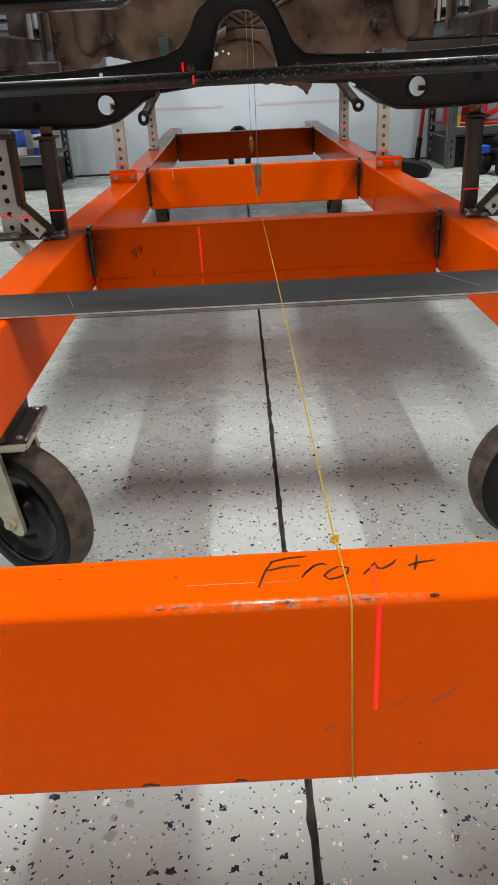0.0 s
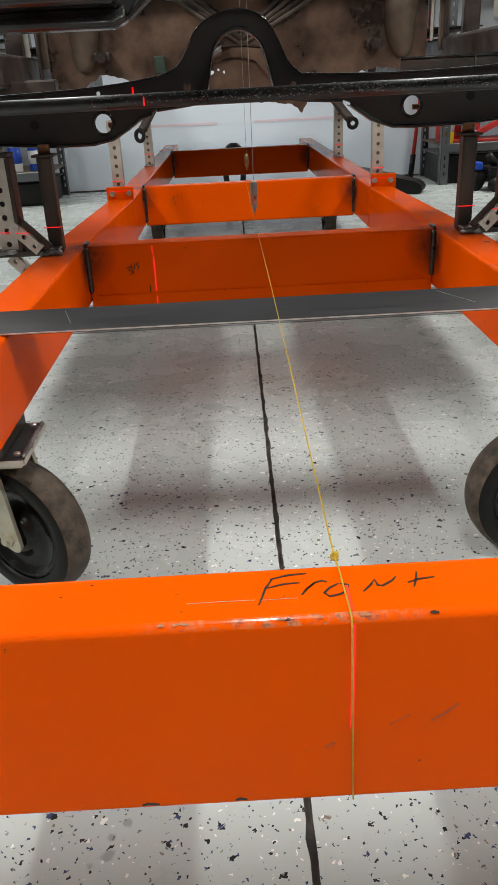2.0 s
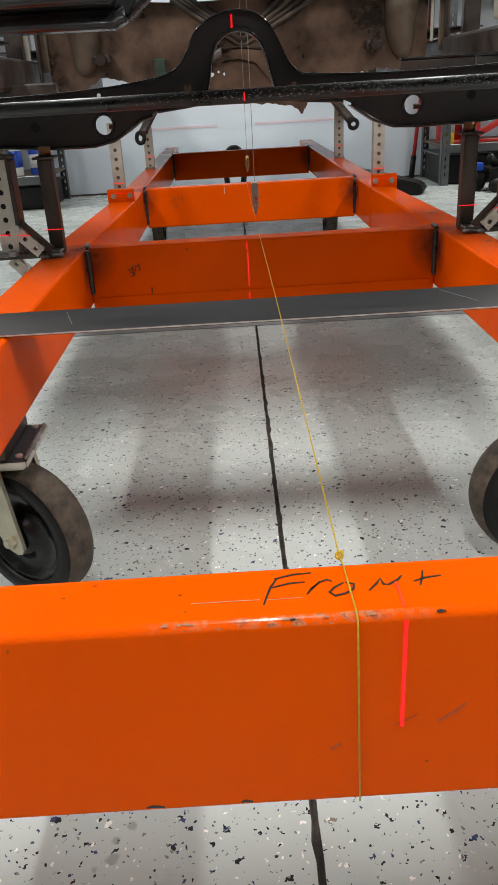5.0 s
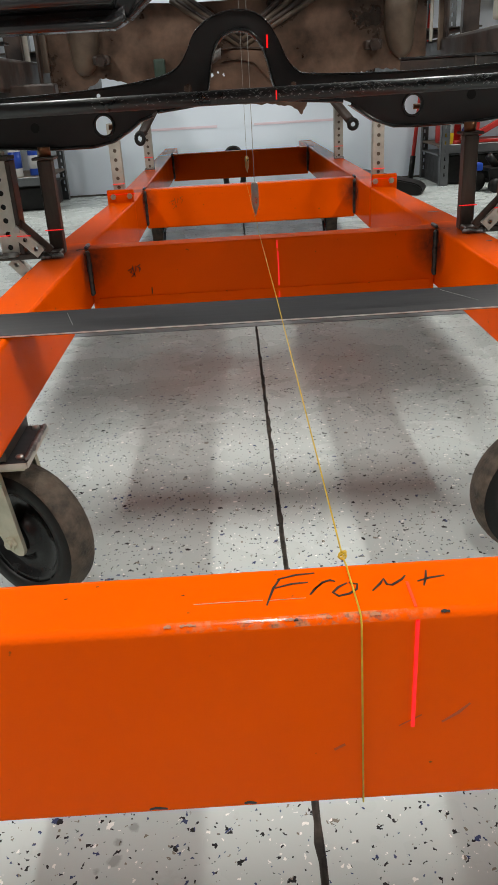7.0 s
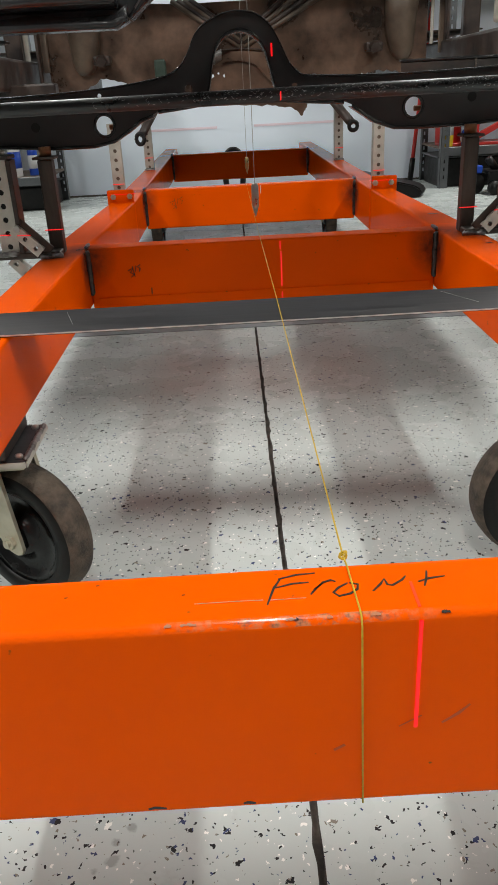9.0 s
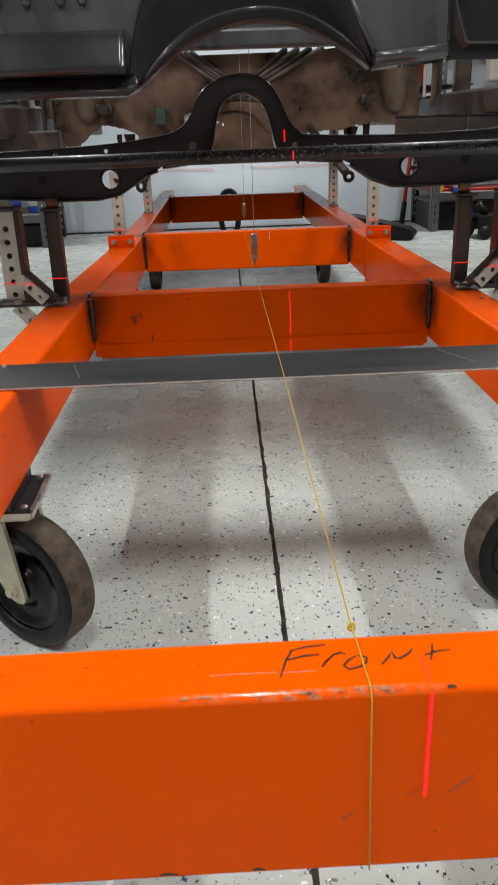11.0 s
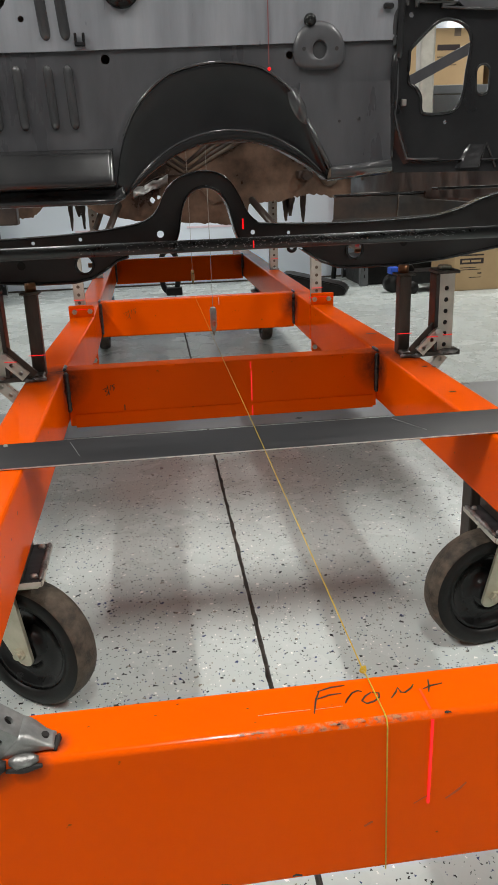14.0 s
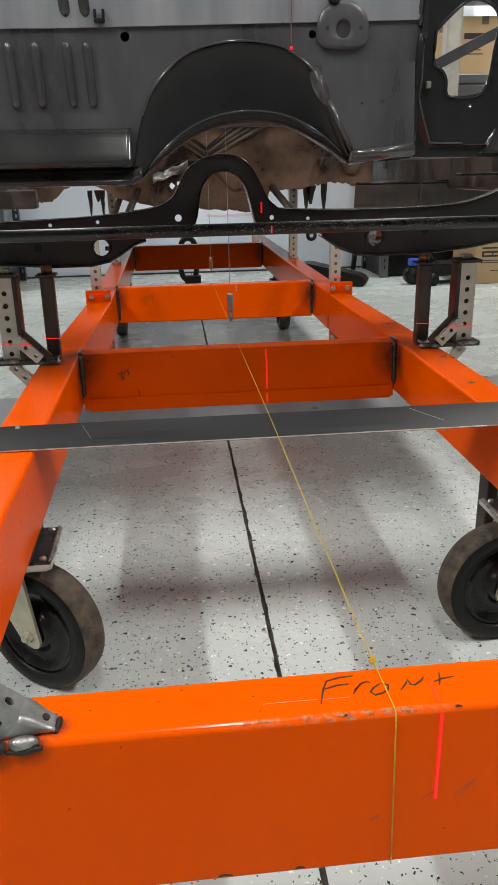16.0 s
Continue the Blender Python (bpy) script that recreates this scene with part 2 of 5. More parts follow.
RUBBER = worn("black_rubber", (0.006, 0.006, 0.006), (0.015, 0.014, 0.013), (0.32, 0.5), 0.0, 20.0, 110.0, 0.15)
RUBBER.node_tree.nodes["Principled BSDF"].inputs["Specular IOR Level"].default_value = 0.22
HUBM = worn("black_plastic_hub", (0.006, 0.006, 0.006), (0.013, 0.013, 0.013), (0.17, 0.3), 0.0, 14.0, 100.0, 0.05)
HUBM.node_tree.nodes["Principled BSDF"].inputs["Specular IOR Level"].default_value = 0.28
WEB.node_tree.nodes["Principled BSDF"].inputs["Specular IOR Level"].default_value = 0.35
# for walls out of view, kept dark to limit bounce and reflections
BACKWALL = worn("unseen_wall_grey", (0.10, 0.102, 0.106), (0.14, 0.142, 0.146), (0.4, 0.6), 0.0, 1.2, 60.0, 0.05)
GREYZINC = worn("scuffed_grey_zinc", (0.22, 0.22, 0.215), (0.40, 0.395, 0.38), (0.3, 0.5), 0.6, 45.0, 150.0, 0.15)
SCUFF = worn("scuffed_paint", (0.42, 0.10, 0.02), (0.36, 0.22, 0.14), (0.6, 0.8), 0.0, 120.0, 200.0, 0.2)
SMEAR = worn("dark_smear", (0.55, 0.062, 0.003), (0.38, 0.055, 0.010), (0.4, 0.6), 0.0, 120.0, 200.0, 0.1)
WALLP = worn("white_wall_paint", (0.76, 0.83, 0.92), (0.80, 0.87, 0.95), (0.45, 0.6), 0.0, 1.2, 60.0, 0.05)
# the ceiling is out of view too, darkened to deepen the shadows
CEIL = worn("ceiling_paint", (0.28, 0.28, 0.28), (0.34, 0.34, 0.34), (0.6, 0.8), 0.0, 2.0, 60.0, 0.05)
SHELFM = worn("grey_shelf_steel", (0.075, 0.08, 0.085), (0.12, 0.125, 0.13), (0.35, 0.5), 0.2, 8.0)
REDP = worn("red_enamel", (0.45, 0.018, 0.015), (0.55, 0.03, 0.022), (0.3, 0.45), 0.0, 10.0)
BLUEP = worn("blue_plastic", (0.012, 0.06, 0.42), (0.02, 0.09, 0.5), (0.3, 0.4), 0.0, 10.0)
WHITEP = worn("white_plastic", (0.65, 0.65, 0.64), (0.75, 0.75, 0.73), (0.3, 0.45), 0.0, 10.0)
YELLOWP = worn("yellow_plastic", (0.75, 0.5, 0.02), (0.82, 0.58, 0.03), (0.35, 0.45), 0.0, 10.0)
CARD = worn("brown_cardboard", (0.40, 0.27, 0.14), (0.47, 0.33, 0.18), (0.7, 0.9), 0.0, 4.0, 150.0, 0.15)
INK = worn("black_marker_ink", (0.014, 0.008, 0.010), (0.03, 0.016, 0.016), (0.5, 0.7), 0.0, 60.0, 200.0, 0.0)
CORD = worn("yellow_braided_cord", (0.50, 0.33, 0.015), (0.66, 0.46, 0.03), (0.5, 0.7), 0.0, 200.0, 900.0, 0.6)
WHITECORD = worn("white_thread", (0.22, 0.21, 0.19), (0.3, 0.29, 0.27), (0.6, 0.8), 0.0, 200.0)
BRASS = worn("brass", (0.45, 0.30, 0.12), (0.6, 0.42, 0.18), (0.25, 0.4), 0.9, 40.0)
STEEL = worn("turned_steel", (0.42, 0.40, 0.37), (0.55, 0.53, 0.5), (0.25, 0.4), 0.85, 40.0)
COPPER = worn("copper_plated_screw", (0.30, 0.13, 0.06), (0.42, 0.2, 0.1), (0.35, 0.5), 0.7, 40.0)
JOINT = worn("dirty_joint_filler", (0.022, 0.018, 0.015), (0.11, 0.092, 0.074), (0.7, 0.9), 0.0, 40.0, 120.0, 0.5)
STRIP = worn("flakeless_grey_floor", (0.17, 0.18, 0.19), (0.23, 0.24, 0.25), (0.25, 0.4), 0.0, 5.0, 80.0, 0.06)
# laser light is drawn as emission, with the lit surface's tint in the base
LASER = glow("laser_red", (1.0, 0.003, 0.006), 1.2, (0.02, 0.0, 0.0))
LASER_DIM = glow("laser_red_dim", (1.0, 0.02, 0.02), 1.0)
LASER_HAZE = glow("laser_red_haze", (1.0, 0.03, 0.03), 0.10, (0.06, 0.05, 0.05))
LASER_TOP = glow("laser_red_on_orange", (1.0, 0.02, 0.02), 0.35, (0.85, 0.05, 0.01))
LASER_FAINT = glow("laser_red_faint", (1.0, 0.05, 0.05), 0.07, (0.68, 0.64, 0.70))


# ---- building helpers ----
def mesh_of(bm, name, material, smooth=False):
    me = bpy.data.meshes.new(name)
    bmesh.ops.recalc_face_normals(bm, faces=bm.faces)
    bm.to_mesh(me)
    bm.free()
    for mm in (material if isinstance(material, (list, tuple)) else [material]):
        me.materials.append(mm)
    if smooth:
        for p in me.polygons:
            p.use_smooth = True
    return me


def part(name, bm, material, parent=None, label="", smooth=False):
    ob = new(name, mesh_of(bm, name, material, smooth))
    if parent is not None:
        ob.parent = parent
    if label:
        ob["label"] = label
    return ob


def empty(name, m=None):
    ob = new(name)
    ob.empty_display_size = 0.05
    if m is not None:
        ob.matrix_basis = m
    return ob


def box(x0, x1, y0, y1, z0, z1, bev=0.0, seg=2, m=None):
    bm = bmesh.new()
    add_box(bm, x0, x1, y0, y1, z0, z1, bev, seg, m)
    return bm


def add_box(bm, x0, x1, y0, y1, z0, z1, bev=0.0, seg=2, m=None):
    b2 = bmesh.new()
    bmesh.ops.create_cube(b2, size=1.0)
    for v in b2.verts:
        v.co = Vector(((x0 + x1) / 2 + v.co.x * (x1 - x0), (y0 + y1) / 2 + v.co.y * (y1 - y0), (z0 + z1) / 2 + v.co.z * (z1 - z0)))
    if bev:
        bmesh.ops.bevel(b2, geom=list(b2.edges), offset=bev, segments=seg, profile=0.5, affect="EDGES")
    join(bm, b2, m)


def join(bm, b2, m=None):
    if m is not None:
        bmesh.ops.transform(b2, matrix=m, verts=b2.verts)
    vs = [bm.verts.new(v.co) for v in b2.verts]
    b2.verts.index_update()
    for f in b2.faces:
        bm.faces.new([vs[v.index] for v in f.verts])
    b2.free()


def add_cyl(bm, p, q, r1, r2=None, n=16, cap=True):
    """A round bar from p to q."""
    p, q = Vector(p), Vector(q)
    r2 = r1 if r2 is None else r2
    rot = (q - p).to_track_quat("Z", "Y")
    a, b = [], []
    for i in range(n):
        u = Vector((math.cos(2 * math.pi * i / n), math.sin(2 * math.pi * i / n), 0))
        a.append(bm.verts.new(p + rot @ (u * r1)))
        b.append(bm.verts.new(q + rot @ (u * r2)))
    for i in range(n):
        j = (i + 1) % n
        bm.faces.new((a[i], a[j], b[j], b[i]))
    if cap:
        bm.faces.new(a[::-1])
        bm.faces.new(b)


def cyl(p, q, r1, r2=None, n=16):
    bm = bmesh.new()
    add_cyl(bm, p, q, r1, r2, n)
    return bm


def lathe(profile, n=40):
    """Turns (radius, height) pairs round the z axis; the profile is closed."""
    bm = bmesh.new()
    rings = []
    for i in range(n):
        a = 2 * math.pi * i / n
        rings.append([bm.verts.new((r * math.cos(a), r * math.sin(a), z)) for r, z in profile])
    k = len(profile)
    for i in range(n):
        j = (i + 1) % n
        for s in range(k):
            t2 = (s + 1) % k
            try:
                bm.faces.new((rings[i][s], rings[j][s], rings[j][t2], rings[i][t2]))
            except ValueError:
                pass
    return bm


def sweep(points, r, n=8, closed=False):
    """A round cord along points."""
    bm = bmesh.new()
    pts = [Vector(p) for p in points]
    rings = []
    for i, p in enumerate(pts):
        a = pts[i - 1] if (i or closed) else p
        b = pts[(i + 1) % len(pts)] if (i < len(pts) - 1 or closed) else p
        rot = (b - a).to_track_quat("Z", "Y")
        rings.append([bm.verts.new(p + rot @ Vector((r * math.cos(2 * math.pi * k / n), r * math.sin(2 * math.pi * k / n), 0))) for k in range(n)])
    m = len(rings) if closed else len(rings) - 1
    for i in range(m):
        for k in range(n):
            bm.faces.new((rings[i][k], rings[i][(k + 1) % n], rings[(i + 1) % len(rings)][(k + 1) % n], rings[(i + 1) % len(rings)][k]))
    if not closed:
        bm.faces.new(rings[0][::-1])
        bm.faces.new(rings[-1])
    return bm


def sheet(outer, holes, y0, y1, relief=None):
    """A plate in the x-z plane between depths y0 and y1, with holes; relief(x, z) moves it in depth."""
    from mathutils.geometry import tessellate_polygon
    loops = [outer] + list(holes)
    flat = [p for lo in loops for p in lo]
    tris = tessellate_polygon([[Vector((x, z, 0)) for x, z in lo] for lo in loops])
    bm = bmesh.new()
    off = (lambda x, z: 0.0) if relief is None else relief
    a = [bm.verts.new((x, y0 + off(x, z), z)) for x, z in flat]
    b = [bm.verts.new((x, y1 + off(x, z), z)) for x, z in flat]
    for t in tris:
        try:
            bm.faces.new([a[i] for i in t])
            bm.faces.new([b[i] for i in reversed(t)])
        except ValueError:
            pass
    s = 0
    for lo in loops:
        k = len(lo)
        for i in range(k):
            j = (i + 1) % k
            bm.faces.new((a[s + i], a[s + j], b[s + j], b[s + i]))
        s += k
    return bm


def loft(rows, closed=False):
    """A skin over rows of points."""
    bm = bmesh.new()
    g = [[bm.verts.new(p) for p in row] for row in rows]
    for i in range(len(g) - 1):
        for j in range(len(g[0]) - 1 + (1 if closed else 0)):
            j2 = (j + 1) % len(g[0])
            bm.faces.new((g[i][j], g[i][j2], g[i + 1][j2], g[i + 1][j]))
    return bm


def thicken(bm, d):
    bmesh.ops.recalc_face_normals(bm, faces=bm.faces)
    bmesh.ops.solidify(bm, geom=list(bm.faces), thickness=d)
    return bm


def ring(cx, cz, rx, rz=None, n=20, a0=0.0):
    rz = rx if rz is None else rz
    return [(cx + rx * math.cos(a0 + 2 * math.pi * i / n), cz + rz * math.sin(a0 + 2 * math.pi * i / n)) for i in range(n)]


def smooth_line(pts, k=5):
    """A rounded line through the points."""
    out = []
    P = [Vector(p) for p in pts]
    for i in range(len(P) - 1):
        p0, p1, p2, p3 = P[max(i - 1, 0)], P[i], P[i + 1], P[min(i + 2, len(P) - 1)]
        for s in range(k):
            t = s / k
            out.append(0.5 * (2 * p1 + (p2 - p0) * t + (2 * p0 - 5 * p1 + 4 * p2 - p3) * t * t + (3 * p1 - p0 - 3 * p2 + p3) * t ** 3))
    out.append(P[-1])
    return [tuple(v) for v in out]


def perforated(length, w=0.038, pitch=0.0254, hole=0.0056):
    """Square steel tube along z with a hole every inch in all four sides."""
    bm = bmesh.new()
    n = max(1, int(length / pitch))
    h = w / 2
    for side in range(4):
        R = Matrix.Rotation(side * math.pi / 2, 3, "Z")
        for i in range(n):
            z0 = i * pitch
            z1 = length if i == n - 1 else z0 + pitch
            zc = z0 + pitch / 2
            outer = [(-h, z0), (0, z0), (h, z0), (h, zc), (h, z1), (0, z1), (-h, z1), (-h, zc)]
            inner = ring(0, zc, hole, n=8, a0=-3 * math.pi / 4)
            o = [bm.verts.new(R @ Vector((x, -h, z))) for x, z in outer]
            q = [bm.verts.new(R @ Vector((x, -h, z))) for x, z in inner]
            d = [bm.verts.new(R @ Vector((x, -h + 0.003, z))) for x, z in inner]
            for k in range(8):
                j = (k + 1) % 8
                bm.faces.new((o[k], o[j], q[j], q[k]))
                bm.faces.new((q[k], q[j], d[j], d[k]))
    bmesh.ops.remove_doubles(bm, verts=bm.verts, dist=0.00005)
    return bm


def bead(p, q, r=0.006, seed=1, wild=1.0):
    """A lumpy weld bead from p to q."""
    rnd = random.Random(seed)
    p, q = Vector(p), Vector(q)
    n = max(4, int((q - p).length / 0.005))
    bm = bmesh.new()
    rings = []
    rot = (q - p).to_track_quat("Z", "Y")
    for i in range(n + 1):
        rr = r * (0.75 + 0.45 * (0.5 + (rnd.random() - 0.5) * wild)) * (0.5 if i in (0, n) else 1)
        c = p.lerp(q, i / n) + Vector((rnd.uniform(-1, 1), rnd.uniform(-1, 1), rnd.uniform(-1, 1))) * r * 0.15 * wild
        rings.append([bm.verts.new(c + rot @ Vector((rr * math.cos(k * math.pi / 4), rr * math.sin(k * math.pi / 4), 0))) for k in range(8)])
    for i in range(n):
        for k in range(8):
            bm.faces.new((rings[i][k], rings[i][(k + 1) % 8], rings[i + 1][(k + 1) % 8], rings[i + 1][k]))
    bm.faces.new(rings[0][::-1])
    bm.faces.new(rings[-1])
    return bm


def ribbon(strokes, w, z, m):
    """Flat pen strokes, lists of (x, y), at height z."""
    bm = bmesh.new()
    for st in strokes:
        pts = [Vector((x, y, 0)) for x, y in st]
        L, R = [], []
        for i, p in enumerate(pts):
            d = (pts[min(i + 1, len(pts) - 1)] - pts[max(i - 1, 0)]).normalized()
            nrm = Vector((-d.y, d.x, 0)) * w * 0.5 * (0.6 if i in (0, len(pts) - 1) else 1)
            for lst, s in ((L, 1), (R, -1)):
                lst.append((bm.verts.new(m @ (p + nrm * s + Vector((0, 0, z)))), bm.verts.new(m @ (p + nrm * s + Vector((0, 0, z + 0.0003))))))
        for i in range(len(pts) - 1):
            bm.faces.new((L[i][1], R[i][1], R[i + 1][1], L[i + 1][1]))
            bm.faces.new((L[i][0], L[i][1], L[i + 1][1], L[i + 1][0]))
            bm.faces.new((R[i][0], R[i][1], R[i + 1][1], R[i + 1][0]))
    return bm


# ---- the workshop's shell ----
def build_floor():
    rnd = random.Random(5)
    bm = bmesh.new()
    ys = [-5.0, -2.0] + [-0.6 + 0.022 * i for i in range(230)] + [5.9]
    rows = []
    for y in ys:
        jx = -0.012 + 0.0045 * (y - 0.1) + 0.0002 * math.sin(y * 21.0)
        a, b = 0.0037 + rnd.uniform(-0.0007, 0.0007), 0.0037 + rnd.uniform(-0.0007, 0.0007)
        if rnd.random() < 0.22:
            b += rnd.uniform(0.0008, 0.0028)
        if rnd.random() < 0.08:
            a += 0.002
        rows.append([bm.verts.new(p) for p in ((-6, y, 0), (jx - a, y, 0), (jx - a + 0.001, y, -0.007), (jx + b - 0.001, y, -0.007), (jx + b, y, 0), (6, y, 0))])
    for i in range(len(rows) - 1):
        for k in range(5):
            f = bm.faces.new((rows[i][k], rows[i][k + 1], rows[i + 1][k + 1], rows[i + 1][k]))
            f.material_index = 0 if k in (0, 4) else 1
    for f in bm.faces:
        if f.normal.z < 0:
            f.normal_flip()
    ob = part("floor", bm, [FLOOR, JOINT])
    tagged(ob, "pale grey epoxy workshop floor with black, white and blue flakes and a saw-cut joint", "floor", kind="structure")
    # plain grey band without flakes, darker than the floor round it
    st = part("floor_strip", box(-2.4, 3.2, 1.93, 2.27, 0.0, 0.0025), STRIP)
    tagged(st, "plain grey strip across the workshop floor", "floor", kind="structure")


build_floor()
for nm, b, mt, lab in (
        ("wall_north", (-6, 6, 5.65, 5.85, 0, 3.4), WALLP, "smooth bluish white workshop wall"),
        # unseen walls and ceiling, added to close the room and hold back bounce
        ("wall_south", (-6, 6, -5.2, -5.0, 0, 3.4), BACKWALL, "plain grey unseen end wall"),
        ("wall_west", (-6.2, -6, -5.2, 5.85, 0, 3.4), BACKWALL, "plain grey workshop wall"),
        ("wall_east", (6, 6.2, -5.2, 5.85, 0, 3.4), BACKWALL, "plain grey workshop wall"),
        ("ceiling", (-6.2, 6.2, -5.2, 5.85, 3.4, 3.5), CEIL, "plain grey unseen ceiling")):
    tagged(part(nm, box(*b), mt), lab, "ceiling" if nm == "ceiling" else "wall", kind="structure")
# dark strip painted in for the shaded gap below the wall sheet
tagged(part("wall_gap_strip", box(-1.6, 1.45, 5.642, 5.648, 0, 0.012), JOINT), "dark gap under the white wall sheet", "trim", kind="structure")


# ---- the orange cart ----
def build_cart():
    cart = tagged(empty("chassis_cart", pose(0, 0, 0)), "orange painted steel body cart on four castors, welded from box tube", "cart")
    fb = box(-0.52, 0.52, 0.0, 0.056, T - 0.1535, T, 0.0062, 7)
    bmesh.ops.recalc_face_normals(fb, faces=fb.faces)
    for f in fb.faces:          # the upper front edge gets extra coat for the lamps' glint, plus wear
        f.material_index = 1 if f.normal.y < -0.15 and f.normal.z > 0.15 else 0
    part("front_beam", fb, [ORANGE, ORANGE_EDGE], cart)
    for s in (-1, 1):
        xs = sorted((s * 0.366, s * 0.443))
        part("front_rail", box(xs[0], xs[1], 0.057, 1.32, T - 0.122, T - 0.0005, 0.006, 3), ORANGE, cart)
        # the rails draw in a little towards the splice
        ins, outs = (0.024, 0.027) if s < 0 else (0.009, 0.021)
        tb = box(xs[0], xs[1], 1.3145, 1.98, T - 0.1218, T - 0.0007, 0.006, 3)
        for v in tb.verts:
            t = max(0.0, (v.co.y - 1.32) / 0.66)
            k = (abs(v.co.x) - 0.366) / 0.077
            v.co.x -= s * t * (ins + (outs - ins) * k)
        part("middle_rail", tb, ORANGE, cart)
        xr = (-0.413, -0.343) if s < 0 else (0.357, 0.427)
        part("rear_rail", box(xr[0], xr[1], 1.998, 4.32, T - 0.122, T - 0.0005, 0.006, 3), ORANGE, cart)
        xe = (-0.420, -0.343) if s < 0 else (0.362, 0.434)
        for k, y in enumerate((1.9805, 1.9895)):
            fl = part("splice_plate", box(xe[0], xe[1], y, y + 0.0085, T - 0.158, T + 0.034, 0.0015, 1), ORANGE, cart)
            if k == 0:
                for bx, bz in ((0.354 if s < 0 else 0.370, 0.016), (0.402 if s < 0 else 0.417, 0.016), (0.354 if s < 0 else 0.370, -0.142), (0.402 if s < 0 else 0.417, -0.142)):
                    bb = cyl((s * bx, y - 0.006, T + bz), (s * bx, y + 0.001, T + bz), 0.0085, n=6)
                    add_cyl(bb, (s * bx, y - 0.011, T + bz), (s * bx, y - 0.005, T + bz), 0.0055, n=10)
                    part("bolt", bb, ZINC, fl, "zinc-plated hexagon bolt")

    # the cross members
    c1 = part("cross_member", box(-0.365, 0.365, 1.25, 1.30, T - 0.134, T - 0.001, 0.003, 2), ORANGE, cart)
    lip = bmesh.new()
    add_box(lip, -0.352, 0.356, 1.2475, 1.2499, T - 0.137, T - 0.105, 0.001, 1)
    part("lower_lip", lip, ORANGE, c1)
    c2 = part("cross_member", box(-0.342, 0.356, 2.27, 2.32, T - 0.126, T - 0.001, 0.004, 2), ORANGE, cart)
    c3 = part("cross_member", box(-0.342, 0.356, 3.8, 3.85, T - 0.132, T - 0.001, 0.004, 2), ORANGE, cart)
    for s in (-1, 1):
        for c, y, zb in ((c1, 1.245, 0.098), (c2, 2.265, 0.115), (c3, 3.795, 0.12)):
            wx = 0.363 if y < 2 else (0.340 if s < 0 else 0.354)
            part("weld_bead", bead((s * wx, y, T - zb), (s * wx, y, T - 0.004), 0.0062, int(y * 10) + s, 0.35), WELD_DARK, c, "dark weld bead", True)
            part("top_weld", bead((s * (wx + 0.003), y + 0.004, T + 0.001), (s * (wx + 0.003), y + 0.048, T + 0.001), 0.0042, int(y * 7) + s, 0.4), WELD_DARK, c, "grey weld bead", True)

    # hand-written marks
    M = Matrix.Identity(4)
    front = [[(-0.044, 0.042), (-0.049, 0.032), (-0.054, 0.015)], [(-0.046, 0.041), (-0.034, 0.0447), (-0.022, 0.0455)],
             [(-0.048, 0.032), (-0.037, 0.0355), (-0.027, 0.036)], [(-0.019, 0.034), (-0.024, 0.028), (-0.027, 0.023)],
             [(-0.024, 0.028), (-0.018, 0.035), (-0.013, 0.037), (-0.010, 0.035)],
             [(-0.003, 0.033), (-0.009, 0.029), (-0.013, 0.024), (-0.010, 0.020), (-0.003, 0.022), (0.002, 0.026), (0.003, 0.031), (-0.002, 0.033)],
             [(0.011, 0.023), (0.017, 0.030), (0.020, 0.035), (0.021, 0.029), (0.024, 0.028), (0.031, 0.033), (0.034, 0.037)],
             [(0.048, 0.041), (0.046, 0.033), (0.043, 0.025)], [(0.040, 0.030), (0.048, 0.033), (0.058, 0.0345)]]
    part("lettering", ribbon(front, 0.0016, 0.0002, Matrix.Translation((0, 0, T))), INK, cart, "the word Front in black marker")

    def face(x, y, z):          # writes on a face that looks towards -y
        return Matrix.Translation((x, y, z)) @ Matrix(((1, 0, 0, 0), (0, 0, -1, 0), (0, 1, 0, 0), (0, 0, 0, 1)))
    three15 = [[(-0.010, 0.004), (0.001, 0.009), (-0.005, 0.0), (0.003, -0.003), (-0.004, -0.010)], [(0.000, 0.014), (0.004, -0.009)],
               [(0.008, 0.014), (0.006, 0.002)], [(0.017, 0.016), (0.011, 0.012), (0.016, 0.008), (0.014, 0.001)]]
    part("lettering", ribbon(three15, 0.0030, 0.0002, face(-0.274, 1.25, 0.332)), INK, c1, "3 15 in black marker")
    part("lettering", ribbon([[(a * 1.7 + 0.0, b * 1.5) for a, b in st] for st in three15], 0.0016, 0.0002, face(-0.245, 2.27, 0.336)), RUST, c2, "3 15 in faded marker")
    part("tick_mark", ribbon([[(0, -0.007), (0.0005, 0.007)]], 0.004, 0.0002, face(-0.238, 1.25, 0.291)), INK, c1)
    # chips and scrapes on the front beam, and a painted glint
    rnd = random.Random(3)
    for cx, cy, w, mt in ((-0.040, 0.0022, 0.0042, SCUFF), (0.050, 0.0014, 0.0026, BURN), (-0.101, 0.0024, 0.0048, SCUFF), (0.009, 0.0024, 0.0030, SCUFF), (-0.0375, 0.0018, 0.0014, BURN), (-0.113, 0.0022, 0.0022, SCUFF), (-0.018, 0.0022, 0.0018, SCUFF)):
        ch = bmesh.new()
        n = 9
        hs = [0.0003 + 0.0016 * rnd.random() * math.sin(math.pi * (i + 0.5) / n) for i in range(n)]
        up = [(cx - w + 2 * w * i / (n - 1), cy + hs[i]) for i in range(n)]
